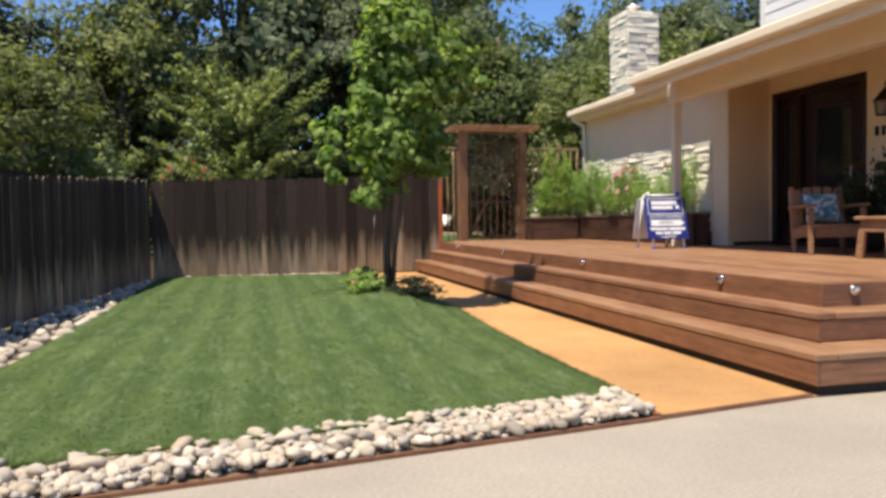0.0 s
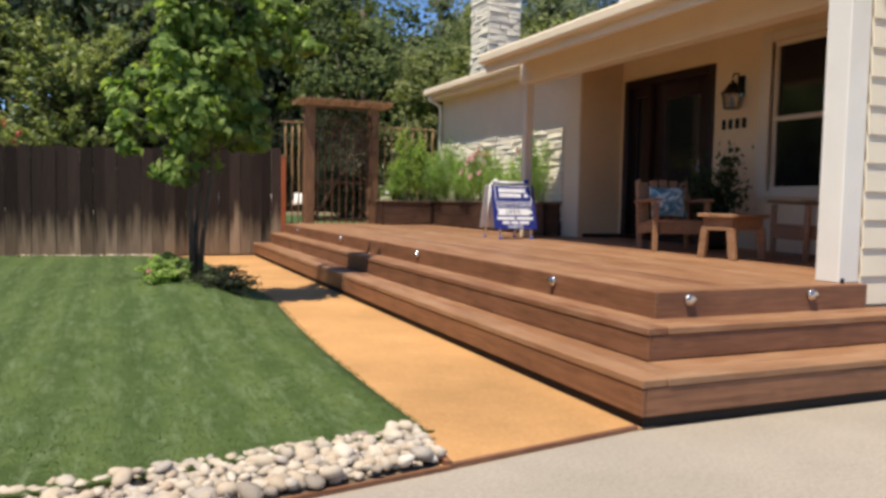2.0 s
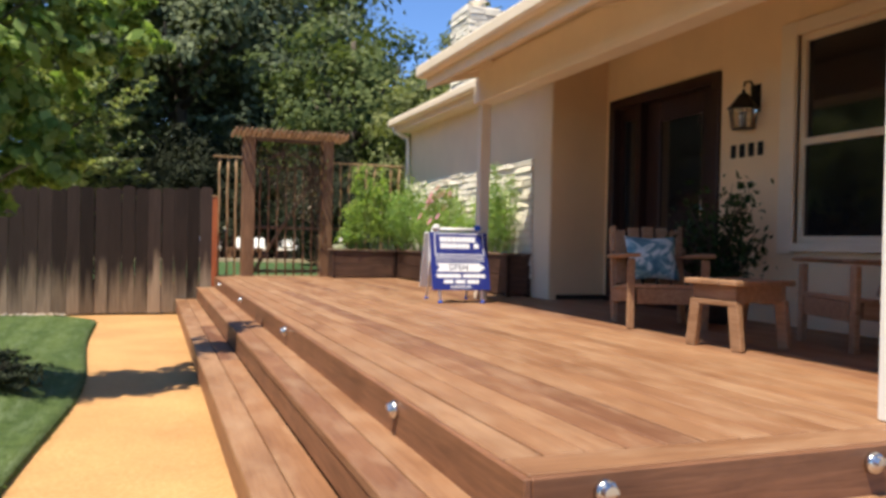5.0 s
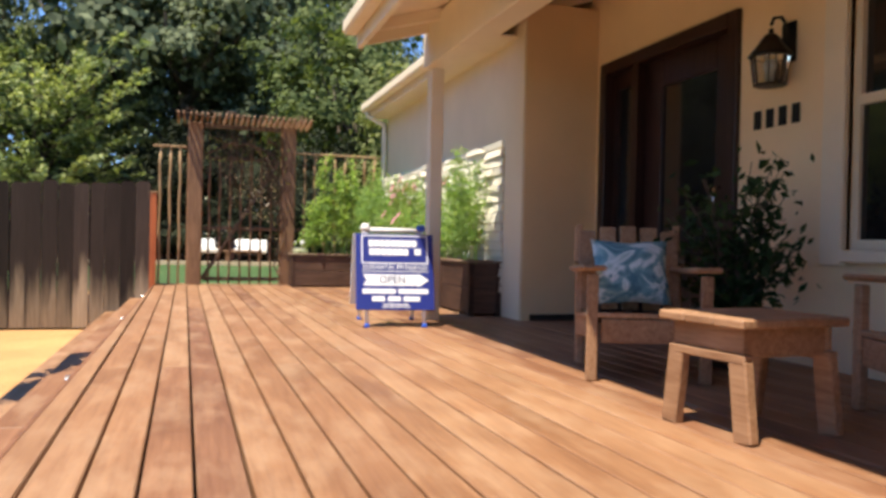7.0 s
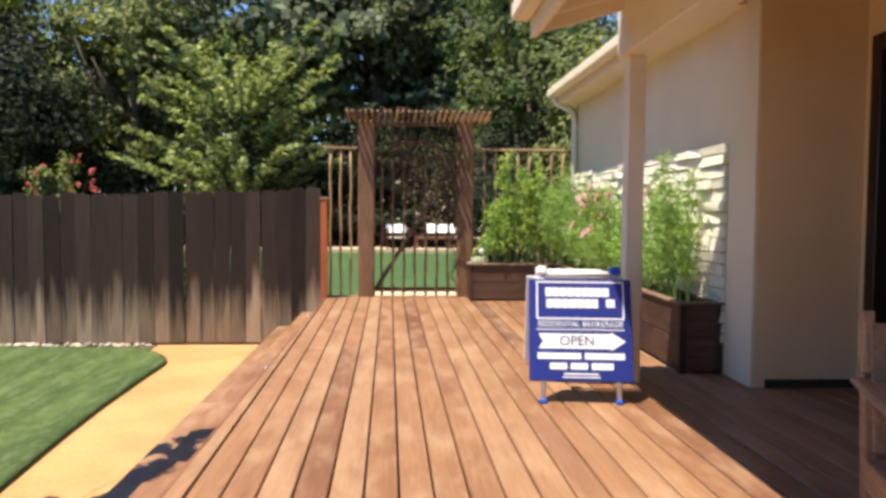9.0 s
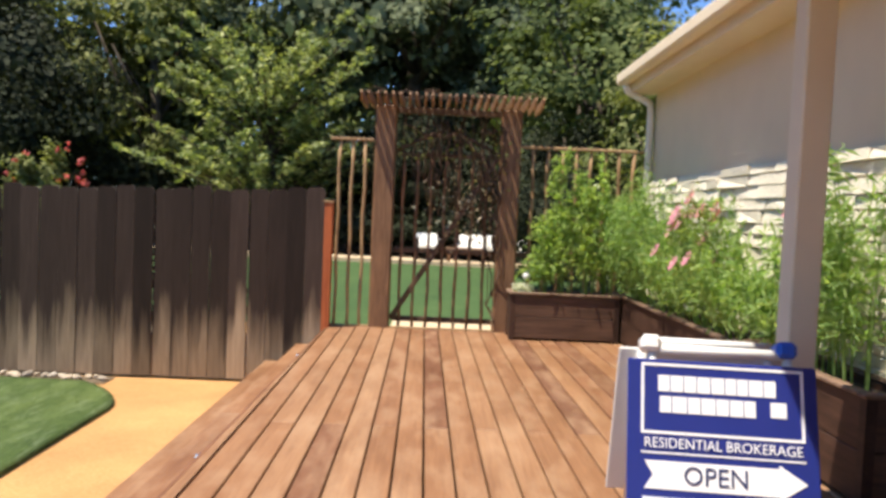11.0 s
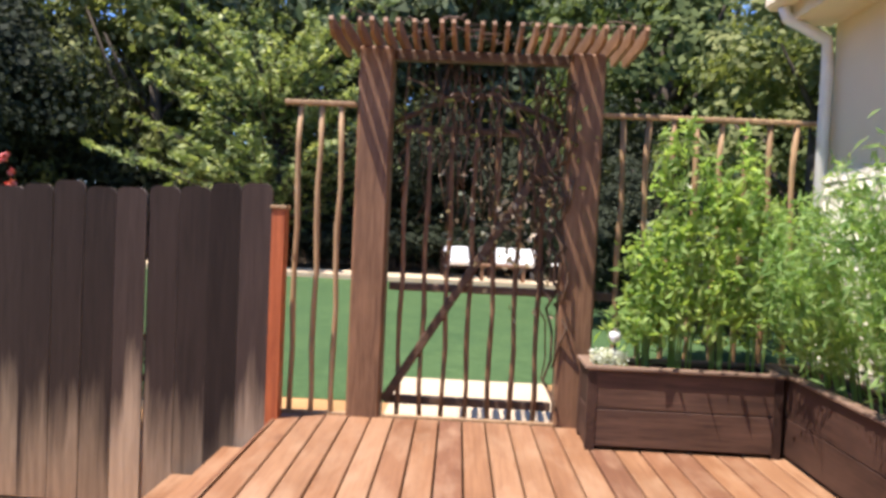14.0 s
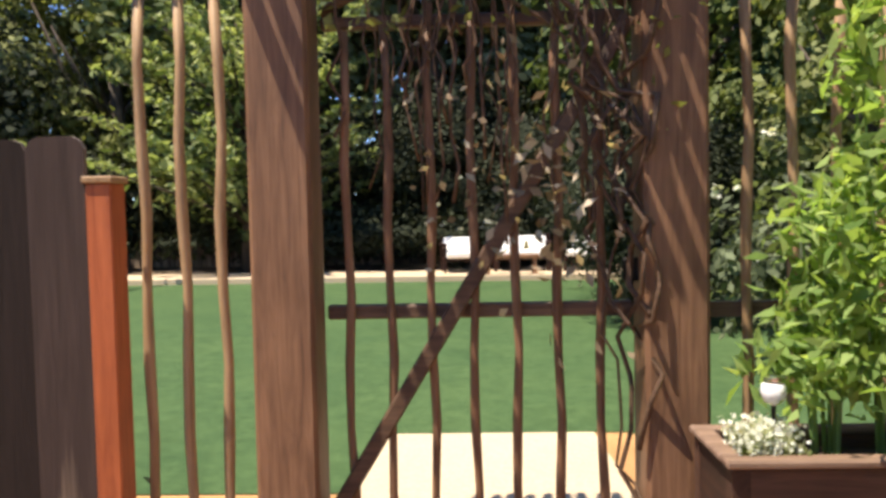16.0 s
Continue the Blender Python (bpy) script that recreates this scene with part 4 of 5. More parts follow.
# ---- planters ----
def planter(x0, x1, y0, y1, z1, label, mat, lip=True):
    t = thing("planter_box", label, "planter", "timber planters")
    w = 0.03
    rows_n = 2
    for k in range(rows_n):
        za, zb = DZ + 0.02 + k * (z1 - DZ - 0.02) / rows_n, DZ + 0.017 + (k + 1) * (z1 - DZ - 0.02) / rows_n
        part("side_board", boxed(x0, x1, y0, y0 + w, za, zb, bevel=0.004), PLANTER, t)
        part("side_board", boxed(x0, x1, y1 - w, y1, za, zb, bevel=0.004), PLANTER, t)
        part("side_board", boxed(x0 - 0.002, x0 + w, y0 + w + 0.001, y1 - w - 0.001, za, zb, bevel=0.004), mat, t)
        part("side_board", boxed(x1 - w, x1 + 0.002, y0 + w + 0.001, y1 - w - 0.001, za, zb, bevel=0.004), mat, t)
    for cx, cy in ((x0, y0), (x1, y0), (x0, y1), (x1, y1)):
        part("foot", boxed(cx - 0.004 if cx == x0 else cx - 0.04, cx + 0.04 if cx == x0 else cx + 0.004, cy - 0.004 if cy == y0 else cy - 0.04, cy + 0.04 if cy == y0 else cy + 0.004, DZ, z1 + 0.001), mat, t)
    if lip:
        for d in ((x0 - 0.02, x1 + 0.02, y0 - 0.02, y0 + 0.035), (x0 - 0.02, x1 + 0.02, y1 - 0.035, y1 + 0.005), (x0 - 0.02, x0 + 0.035, y0 + 0.036, y1 - 0.036), (x1 - 0.035, x1 + 0.01, y0 + 0.036, y1 - 0.036)):
            part("rim", boxed(*d, z1 + 0.002, z1 + 0.022, bevel=0.005), PLANTER_RIM, t)
    part("soil", boxed(x0 + w, x1 - w, y0 + w, y1 - w, DZ + 0.05, z1 - 0.035), SOIL, t)
    return t


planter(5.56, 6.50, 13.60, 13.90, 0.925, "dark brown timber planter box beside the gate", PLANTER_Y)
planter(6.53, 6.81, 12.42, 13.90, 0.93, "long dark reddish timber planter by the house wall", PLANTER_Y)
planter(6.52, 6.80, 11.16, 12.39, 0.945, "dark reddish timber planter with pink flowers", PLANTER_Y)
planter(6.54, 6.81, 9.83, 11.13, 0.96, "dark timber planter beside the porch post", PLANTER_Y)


def feathery(name, label, spot, height, width, mat, flower, seed, stems=16, plumes=17, blade=0.17, lean=-0.04):
    """A clump of upright stems with fine leaves, and flowers if any."""
    r = np.random.default_rng(seed)
    t = thing(name, label, "plant", "planter plants", at=pose(*spot))
    centres = []
    tips = []
    for k in range(stems):
        bm = bmesh.new()
        a, d = r.uniform(0, 6.28), width * math.sqrt(r.random())
        bx_, by_ = 0.35 * d * math.cos(a), 0.5 * d * math.sin(a)
        h = height * r.uniform(0.55, 1.05)
        tx, ty = d * math.cos(a) * 0.75 + lean, d * math.sin(a) * 1.2
        pts = [(bx_ + (tx - bx_) * f ** 1.4, by_ + (ty - by_) * f ** 1.4, h * f) for f in (0, 0.35, 0.7, 1.0)]
        tube(bm, pts, [0.006, 0.005, 0.0035, 0.002], 5)
        part("stem", bm, LEAF_COSMOS, t)
        tips.append(pts[-1])
        for _ in range(plumes):
            f = r.uniform(0.34, 1.03)
            p = np.array([bx_ + (tx - bx_) * f ** 1.4, by_ + (ty - by_) * f ** 1.4, h * f])
            reach = 0.085 * (1.3 - f)
            centres += list(p + r.normal(size=(9, 3)) * (reach, reach, 0.04))
    part("foliage", leaf_mesh(np.array(centres), 0.07, mat, r, None, blade), None, t)
    for q in range(flower):
        x, y, z = tips[q % len(tips)]
        fb = bmesh.new()
        for k in range(8):
            a = k * math.pi / 4
            m = pose(x - 0.02, y, z + 0.01, 62, 0, -90) @ pose(0, 0, 0, 0, 0, math.degrees(a)) @ pose(0.029, 0, 0, 0, -12, 0)
            vs = [fb.verts.new(m @ Vector(v)) for v in ((-0.026, -0.006, 0), (0.012, -0.018, 0), (0.03, 0, 0.003), (0.012, 0.018, 0), (-0.026, 0.006, 0))]
            fb.faces.new(vs)
        part("flower", fb, PETAL_PINK, t, "pink daisy-like flower")
    return t


for k, x in enumerate((5.74, 5.95, 6.16, 6.36)):
    feathery("leafy_plant", "bushy lime-green leafy plant in the gate planter", (x + 0.11 - 0.02 * k, 13.76, 0.88), (0.75, 1.28, 1.08, 1.2)[k], (0.1, 0.15, 0.17, 0.17)[k], LEAF_LIME, 0, 50 + k, 8, 13, 0.32, -0.02)
for k in range(11):
    y = 10.14 + k * 0.345
    feathery("cosmos_plant", "feathery green cosmos with pink flowers" if k in (4, 5) else "feathery bright green cosmos in the wall planter", (6.66, y, 0.88), (1.0, 0.85, 0.72, 0.78, 0.85, 0.8, 0.75, 0.95, 1.05, 0.9, 0.95)[k], 0.19, LEAF_COSMOS, {4: 10, 5: 9, 1: 1}.get(k, 0), 70 + k, 9 if k < 7 else 11, 17, 0.17, -0.22 if k > 2 else -0.06)
al = thing("white_alyssum", "small white flowering alyssum spilling over the planter corner", "plant", "planter plants", at=pose(5.67, 13.70, 0.91))
c = np.clip(np.random.default_rng(5).normal(size=(800, 3)), -1.7, 1.7) * (0.05, 0.045, 0.026) + (0, 0, 0.055)
tagged(part("bloom", leaf_mesh(c, 0.016, PETAL_WHITE, rng, None, 0.9), None, al), kind="stuff")
c = np.clip(np.random.default_rng(6).normal(size=(350, 3)), -1.6, 1.6) * (0.05, 0.045, 0.022) + (0, 0, 0.03)
part("foliage", leaf_mesh(c, 0.025, LEAF_OLIVE, rng), None, al)

stake = thing("solar_stake_light", "small clear globe garden light on a dark stake", "light", at=pose(5.70, 13.72, 0.86))
bm = bmesh.new()
tube(bm, [(0, 0, 0), (0, 0, 0.19)], 0.006, 6)
part("stake", bm, BLACK, stake)
bm = bmesh.new()
lathe(bm, [(0.006, 0.185), (0.024, 0.195), (0.032, 0.215), (0.03, 0.235), (0.02, 0.248)], (0, 0, 0), 12)
part("globe", bm, PLASTIC_WHITE, stake, "white frosted globe", True)
bm = bmesh.new()
lathe(bm, [(0.026, 0.246), (0.026, 0.258), (0.012, 0.262)], (0, 0, 0), 12)
part("cap", bm, CHROME, stake)

# ---- deck lights ----
dl = thing("step_light", "small round brushed-steel step light on the deck fascia", "light", "deck lights")
bm = bmesh.new()
lathe(bm, [(0.001, -0.002), (0.032, 0.0), (0.032, 0.012), (0.026, 0.02), (0.012, 0.022), (0.001, 0.022)], (0, 0, 0), 18)
part("bezel", bm, CHROME, dl, "", True)
bm = bmesh.new()
for k in range(9):
    a = math.pi * k / 8
    for rr, zz in ((0.024, 0.02), (0.021, 0.036)):
        bm.verts.new((rr * math.cos(a), rr * math.sin(a), zz))
bm.verts.ensure_lookup_table()
for k in range(8):
    bm.faces.new([bm.verts[i] for i in (2 * k, 2 * k + 2, 2 * k + 3, 2 * k + 1)])
bm.faces.new([bm.verts[2 * k + 1] for k in range(9)])
part("hood", bm, CHROME, dl)
dl.matrix_basis = pose(DX0 - 0.022, 5.236, 0.478, 90, 0, -90)
for y in (7.65, 10.278, 12.7):
    copy_thing(dl, pose(DX0 - 0.022, y, 0.478, 90, 0, -90))
for x in (4.148, 5.037):
    copy_thing(dl, pose(x, DY0 - 0.022, 0.478, 90, 0, 0))

# ---- front door, window, lantern ----
door = tagged(thing("door_1", "closed dark mahogany front door with glass panels", "door"), kind="structure")
F = 0.09
part("door_frame", boxed(WALL_X - 0.035, 7.6, D0, D0 + F, DZ, DT, bevel=0.006), DOOR_WOOD, door)
part("door_frame", boxed(WALL_X - 0.035, 7.6, D1 - F, D1, DZ, DT, bevel=0.006), DOOR_WOOD, door)
part("door_frame", boxed(WALL_X - 0.036, 7.6, D0 + F, D1 - F, DT - F, DT, bevel=0.006), DOOR_WOOD, door)
part("threshold", boxed(WALL_X - 0.06, 7.6, D0, D1, DZ, DZ + 0.05, bevel=0.008), DOOR_WOOD, door)
MU = 8.86
part("mullion", boxed(WALL_X - 0.02, 7.58, MU - 0.04, MU + 0.04, DZ + 0.05, DT - F), DOOR_WOOD, door)
leafm = bmesh.new()
for d in ((D0 + F, D0 + F + 0.2), (MU - 0.24, MU - 0.04)):
    box(leafm, 7.50, 7.55, d[0], d[1], DZ + 0.06, DT - F, 0.005)
box(leafm, 7.50, 7.55, D0 + F + 0.2, MU - 0.24, DZ + 0.06, DZ + 0.55, 0.005)
box(leafm, 7.50, 7.55, D0 + F + 0.2, MU - 0.24, DT - F - 0.2, DT - F, 0.005)
box(leafm, 7.488, 7.5, D0 + F + 0.26, MU - 0.30, DZ + 0.16, DZ + 0.46, 0.005)
slab = part("door_leaf", leafm, DOOR_WOOD, door)
part("pane", boxed(7.52, 7.53, D0 + F + 0.19, MU - 0.23, DZ + 0.54, DT - F - 0.19), GLASS_DARK, slab)
bm = bmesh.new()
tube(bm, [(7.50, 7.97, 1.50), (7.46, 7.97, 1.49), (7.455, 7.97, 1.38), (7.46, 7.97, 1.28), (7.50, 7.97, 1.27)], 0.011, 8)
part("door_handle", bm, CHROME, slab, "steel pull handle", True)
side = bmesh.new()
box(side, 7.50, 7.55, MU + 0.04, MU + 0.11, DZ + 0.06, DT - F)
box(side, 7.50, 7.55, D1 - F - 0.07, D1 - F, DZ + 0.06, DT - F)
box(side, 7.50, 7.55, MU + 0.11, D1 - F - 0.07, DZ + 0.06, DZ + 0.3)
box(side, 7.50, 7.55, MU + 0.11, D1 - F - 0.07, DT - F - 0.12, DT - F)
sl = part("sidelight", side, DOOR_WOOD, door)
part("pane", boxed(7.52, 7.53, MU + 0.1, D1 - F - 0.06, DZ + 0.29, DT - F - 0.11), GLASS_DARK, sl)
# Dark strip added for the shading along the foot of the pier.
structure("baseboard", boxed(6.90, WALL_X, 9.42, 9.439, DZ, DZ + 0.05), DARK_VOID, "near-black strip put in for shade at the pier foot", "baseboard")

win = tagged(thing("window_1", "tall double-hung window with cream trim and dark glass", "window"), kind="structure")
for d in ((W1, W1 + 0.14, WB - 0.08, WT + 0.1), (W0 - 0.14, W0, WB - 0.08, WT + 0.1)):
    part("window_trim", boxed(WALL_X - 0.03, WALL_X + 0.03, *d, bevel=0.005), TRIM, win)
part("window_trim", boxed(WALL_X - 0.028, WALL_X + 0.03, W0, W1, WT, WT + 0.1, bevel=0.005), TRIM, win)
part("window_sill", boxed(WALL_X - 0.05, WALL_X + 0.06, W0, W1, WB - 0.06, WB, bevel=0.006), TRIM, win)
for a, b in ((W0, W0 + 0.04), (W1 - 0.04, W1)):
    part("sash", boxed(7.48, 7.54, a, b, WB, WT), TRIM, win)
for z in (WB, 1.835, WT - 0.045):
    part("sash", boxed(7.475, 7.535, W0 + 0.04, W1 - 0.04, z, z + 0.05, bevel=0.004), TRIM, win)
part("pane", boxed(7.50, 7.51, W0 + 0.03, W1 - 0.03, WB + 0.04, 1.84), GLASS_DARK, win)
part("pane", boxed(7.51, 7.52, W0 + 0.03, W1 - 0.03, 1.88, WT - 0.03), GLASS_DARK, win)

nb = thing("address_marks", "four small dark metal bars fixed below the lantern", "wall plaque")
for k in range(4):
    part("bar", boxed(WALL_X - 0.014, WALL_X - 0.002, 7.575 - k * 0.098 - 0.028, 7.575 - k * 0.098 + 0.028, 1.80, 1.905, bevel=0.004), BLACK, nb)


def lantern(at, label):
    t = thing("wall_lantern", label, "lantern", "wall lanterns", at=at)
    bm = bmesh.new()
    box(bm, -0.012, 0.0, -0.055, 0.055, -0.02, 0.20, 0.006)
    tube(bm, [(-0.01, 0, 0.16), (-0.06, 0, 0.22), (-0.11, 0, 0.21), (-0.125, 0, 0.17)], 0.009, 8)
    part("bracket", bm, BLACK, t)
    bm = bmesh.new()
    lathe(bm, [(0.115, 0.0), (0.115, 0.012), (0.07, 0.065), (0.035, 0.115), (0.014, 0.125), (0.012, 0.15)], (-0.125, 0, 0), 8)
    part("hood", bm, BLACK, t)
    bm = bmesh.new()
    lathe(bm, [(0.078, -0.145), (0.098, -0.005)], (-0.125, 0, 0), 8)
    part("glass", bm, GLASS, t)
    for k in range(8):
        a = k * math.pi / 4
        bm = bmesh.new()
        tube(bm, [(-0.125 + 0.08 * math.cos(a), 0.08 * math.sin(a), -0.147), (-0.125 + 0.1 * math.cos(a), 0.1 * math.sin(a), 0.0)], 0.0045, 5)
        part("cage_bar", bm, BLACK, t)
    bm = bmesh.new()
    lathe(bm, [(0.085, -0.155), (0.085, -0.145), (0.06, -0.143)], (-0.125, 0, 0), 8)
    part("base_ring", bm, BLACK, t)
    bm = bmesh.new()
    lathe(bm, [(0.012, -0.14), (0.012, -0.08), (0.022, -0.06), (0.02, -0.035), (0.004, -0.015)], (-0.125, 0, 0), 10)
    part("bulb", bm, PLASTIC_WHITE, t, "", True)
    return t


lantern(pose(WALL_X, 7.345, 2.15), "black wall lantern with clear glass by the front door")
lantern(pose(5.93, 4.27, 2.05, 0, 0, 90), "black wall lantern on the lap-siding wall")

# ---- sandwich-board sign ----
sgn = thing("sandwich_board_sign", "navy and white folding sign board with an arrow on the deck", "sign", at=pose(5.745, 9.08, DZ, 0, 0, -6))
LEAN = -16.5


def leg_frame(sign):
    bm = bmesh.new()
    m = pose(0, 0.02 if sign > 0 else 0.56, 0, LEAN * sign, 0, 0)
    for x in (-0.2, 0.2):
        tube(bm, [m @ Vector((x, 0, 0.02)), m @ Vector((x, 0, 0.70))], 0.014, 10)
    tube(bm, [m @ Vector((-0.2, 0, 0.70)), m @ Vector((0.2, 0, 0.70))], 0.016, 10)
    return bm, m


fb, fm = leg_frame(1)
part("front_frame", fb, PLASTIC_WHITE, sgn, "white plastic tube frame", True)
rb, rm = leg_frame(-1)
part("rear_frame", rb, PLASTIC_WHITE, sgn, "white plastic tube frame", True)
for x in (-0.2, 0.2):
    for m in (fm, rm):
        part("foot_cap", boxed(x - 0.018, x + 0.018, -0.018, 0.018, -0.002, 0.022, bevel=0.006, m=m), BLUE_CAP, sgn, "blue plastic foot cap")
    part("hinge", boxed(x - 0.035, x + 0.025, -0.03, 0.05, 0.69, 0.74, bevel=0.012, m=fm), BLUE_CAP if x > 0 else PLASTIC_WHITE, sgn)
front = part("front_panel", boxed(-0.275, 0.275, -0.026, -0.016, 0.115, 0.665, bevel=0.004, m=fm), SIGN_BLUE, sgn, "navy blue printed panel")
part("rear_panel", boxed(-0.275, 0.275, 0.016, 0.026, 0.115, 0.665, bevel=0.004, m=rm), PLASTIC_WHITE, sgn, "plain pale back panel")


def printed(name, x0, x1, z0, z1, mat=None, lift=0.0285):
    part(name, boxed(x0, x1, -lift, -0.0255, z0, z1, m=fm), mat or SIGN_PRINT, front)


def lettering(text, size, x, z, mat, width=None, lift=0.031):
    cu = bpy.data.curves.new("lettering", "FONT")
    cu.body, cu.size, cu.align_x, cu.align_y, cu.extrude, cu.resolution_u = text, size, "CENTER", "CENTER", 0.0008, 3
    tmp = bpy.data.objects.new("tmp", cu)
    scene.collection.objects.link(tmp)
    dg = bpy.context.evaluated_depsgraph_get()
    me = bpy.data.meshes.new_from_object(tmp.evaluated_get(dg))
    bpy.data.objects.remove(tmp)
    me.materials.clear()
    me.materials.append(mat)
    ob = new("lettering", me)
    ob.parent = front
    xs = [v.co.x for v in me.vertices]
    k = width / (max(xs) - min(xs)) if width else 1
    ob.matrix_basis = fm @ pose(x, -lift, z, 90, 0, 0) @ Matrix.Diagonal((k, 1, 1, 1))


for d in ((-0.235, 0.235, 0.645, 0.653), (-0.235, 0.235, 0.445, 0.453), (-0.235, -0.227, 0.4535, 0.6445), (0.227, 0.235, 0.4535, 0.6445)):
    printed("border_line", *d)
random.seed(3)
for z0, z1, x0, x1 in ((0.57, 0.618, -0.185, 0.185), (0.508, 0.556, -0.18, 0.125)):
    x = x0
    while x < x1 - 0.03:
        w = random.uniform(0.03, 0.042)
        printed("logo_block", x, x + w, z0, z1)
        x += w + 0.0035
printed("logo_block", 0.14, 0.185, 0.512, 0.556)
lettering("RESIDENTIAL BROKERAGE", 0.042, 0.0, 0.418, SIGN_PRINT, 0.45)
printed("rule_line", -0.235, 0.235, 0.388, 0.393)
ab = bmesh.new()
arrow = [(-0.225, 0.368), (0.16, 0.368), (0.16, 0.378), (0.238, 0.328), (0.16, 0.278), (0.16, 0.288), (-0.225, 0.288), (-0.20, 0.328)]
near = [ab.verts.new(fm @ Vector((x, -0.0285, z))) for x, z in arrow]
far_ = [ab.verts.new(fm @ Vector((x, -0.0255, z))) for x, z in arrow]
ab.faces.new(near)
ab.faces.new(far_[::-1])
for k in range(8):
    ab.faces.new((near[k], far_[k], far_[(k + 1) % 8], near[(k + 1) % 8]))
bmesh.ops.recalc_face_normals(ab, faces=ab.faces)
part("arrow", ab, SIGN_PRINT, front, "white arrow pointing right")
lettering("OPEN", 0.074, -0.02, 0.328, SIGN_INK, 0.18, 0.0305)
for z0, z1, cuts in ((0.232, 0.265, ((-0.23, 0.0), (0.02, 0.23))), (0.178, 0.212, ((-0.165, -0.075), (-0.055, 0.035), (0.055, 0.17)))):
    for x0, x1 in cuts:
        printed("text_bar", x0, x1, z0, z1)
printed("rule_line", -0.09, 0.09, 0.150, 0.158)
printed("rule_line", -0.10, 0.10, 0.134, 0.140)


# ---- porch furniture ----
def adirondack(label, at, group):
    """Low slatted armchair; faces -y, front feet on the line y = 0."""
    t = thing("garden_armchair", label, "chair", group, at=at)
    for x in (0.035, 0.60):
        part("front_leg", boxed(x - 0.028, x + 0.028, 0.0, 0.035, 0, 0.47, bevel=0.005), CHAIR_WOOD, t)
        part("rear_leg", boxed(x - 0.02, x + 0.02, 0, 0.09, 0, 0.72, bevel=0.005, m=pose(0, 0.50, 0, -12, 0, 0)), CHAIR_WOOD, t)
        part("seat_rail", boxed(x - 0.02, x + 0.02, 0.036, 0.56, 0.16, 0.25, bevel=0.005, m=pose(0, 0, 0.03, -5, 0, 0)), CHAIR_WOOD, t)
        ab_ = bmesh.new()
        box(ab_, x - 0.065, x + 0.065, -0.05, 0.62, 0.472, 0.498, 0.012, m=pose(0, 0, 0.01, -2, 0, 0))
        part("armrest", ab_, CHAIR_WOOD, t)
    part("apron", boxed(0.08, 0.555, 0.0, 0.028, 0.17, 0.275, bevel=0.005), CHAIR_WOOD, t)
    for k in range(5):
        part("seat_slat", boxed(0.0, 0.635, 0.0, 0.088, 0, 0.022, bevel=0.004, m=pose(0, 0.0 + k * 0.1, 0.28 - k * 0.009, -5, 0, 0)), CHAIR_WOOD, t)
    for k in range(5):
        h = 0.40 + 0.04 * math.sin(math.pi * (k + 0.5) / 5)
        x = 0.045 + k * 0.118
        part("back_slat", boxed(x - 0.048, x + 0.048, 0, 0.02, 0, h, bevel=0.006, m=pose(0.03, 0.47, 0.28, -18, 0, 0)), CHAIR_WOOD, t)
    part("back_rail", boxed(0.0, 0.635, 0.025, 0.055, 0.25, 0.32, bevel=0.004, m=pose(0, 0.47, 0.28, -18, 0, 0)), CHAIR_WOOD, t)
    return t


chair_turn = -22
adirondack("cedar armchair with a teal cushion on the porch", pose(6.055, 6.96, DZ, 0, 0, chair_turn) @ Matrix.Diagonal((0.87, 1, 1, 1)), "porch chairs")
adirondack("shaded cedar armchair below the porch window", pose(6.80, 6.25, DZ, 0, 0, -109), "porch chairs")
pil = bmesh.new()
bmesh.ops.create_grid(pil, x_segments=14, y_segments=14, size=0.5)
up = list(pil.verts)
for v in up:
    r = (1 - abs(v.co.x * 2) ** 2.6) * (1 - abs(v.co.y * 2) ** 2.6)
    pinch = 1 - 0.1 * (1 - abs(v.co.x * 2) * abs(v.co.y * 2))
    v.co = Vector((v.co.x * pinch, v.co.y * pinch, 0.18 * max(r, 0) ** 0.5 + 0.01 * noise.noise(v.co * 5)))
dup = bmesh.ops.duplicate(pil, geom=pil.faces[:])["geom"]
for v in [g for g in dup if isinstance(g, bmesh.types.BMVert)]:
    v.co.z *= -1
bmesh.ops.remove_doubles(pil, verts=pil.verts, dist=0.004)
bmesh.ops.recalc_face_normals(pil, faces=pil.faces)
cush = part("cushion", pil, PILLOW, None, "", True)
tagged(cush, "square teal and white leaf-print cushion on the armchair", "cushion")
cush.matrix_basis = pose(6.055, 6.96, DZ, 0, 0, chair_turn) @ pose(0.25, 0.36, 0.47, 68, 0, 4) @ Matrix.Diagonal((0.37, 0.33, 0.40, 1))

st = thing("side_table", "small pale cedar bench table with splayed legs", "table", at=pose(6.19, 6.06, DZ, 0, 0, 6))
for k in range(3):
    part("top_board", boxed(-0.235, 0.225, -0.19 + k * 0.128, -0.19 + k * 0.128 + 0.124, 0.35, 0.38, bevel=0.006), CHAIR_WOOD, st)
for y in (-0.135, 0.135):
    part("apron", boxed(-0.19, 0.18, y - 0.011, y + 0.011, 0.255, 0.348, bevel=0.004), CHAIR_WOOD, st)
for x in (-0.185, 0.175):
    part("end_apron", boxed(x - 0.012, x + 0.012, -0.155, 0.155, 0.27, 0.348, bevel=0.004), CHAIR_WOOD, st)
    part("stretcher", boxed(x - 0.02, x + 0.02, -0.17, 0.17, 0.24, 0.268, bevel=0.004), CHAIR_WOOD, st)
    for q in (-1, 1):
        part("leg", boxed(x - 0.019, x + 0.019, -0.036, 0.036, 0, 0.247, bevel=0.005, m=pose(0, q * 0.167, 0, q * 7, 0, 0)), CHAIR_WOOD, st)

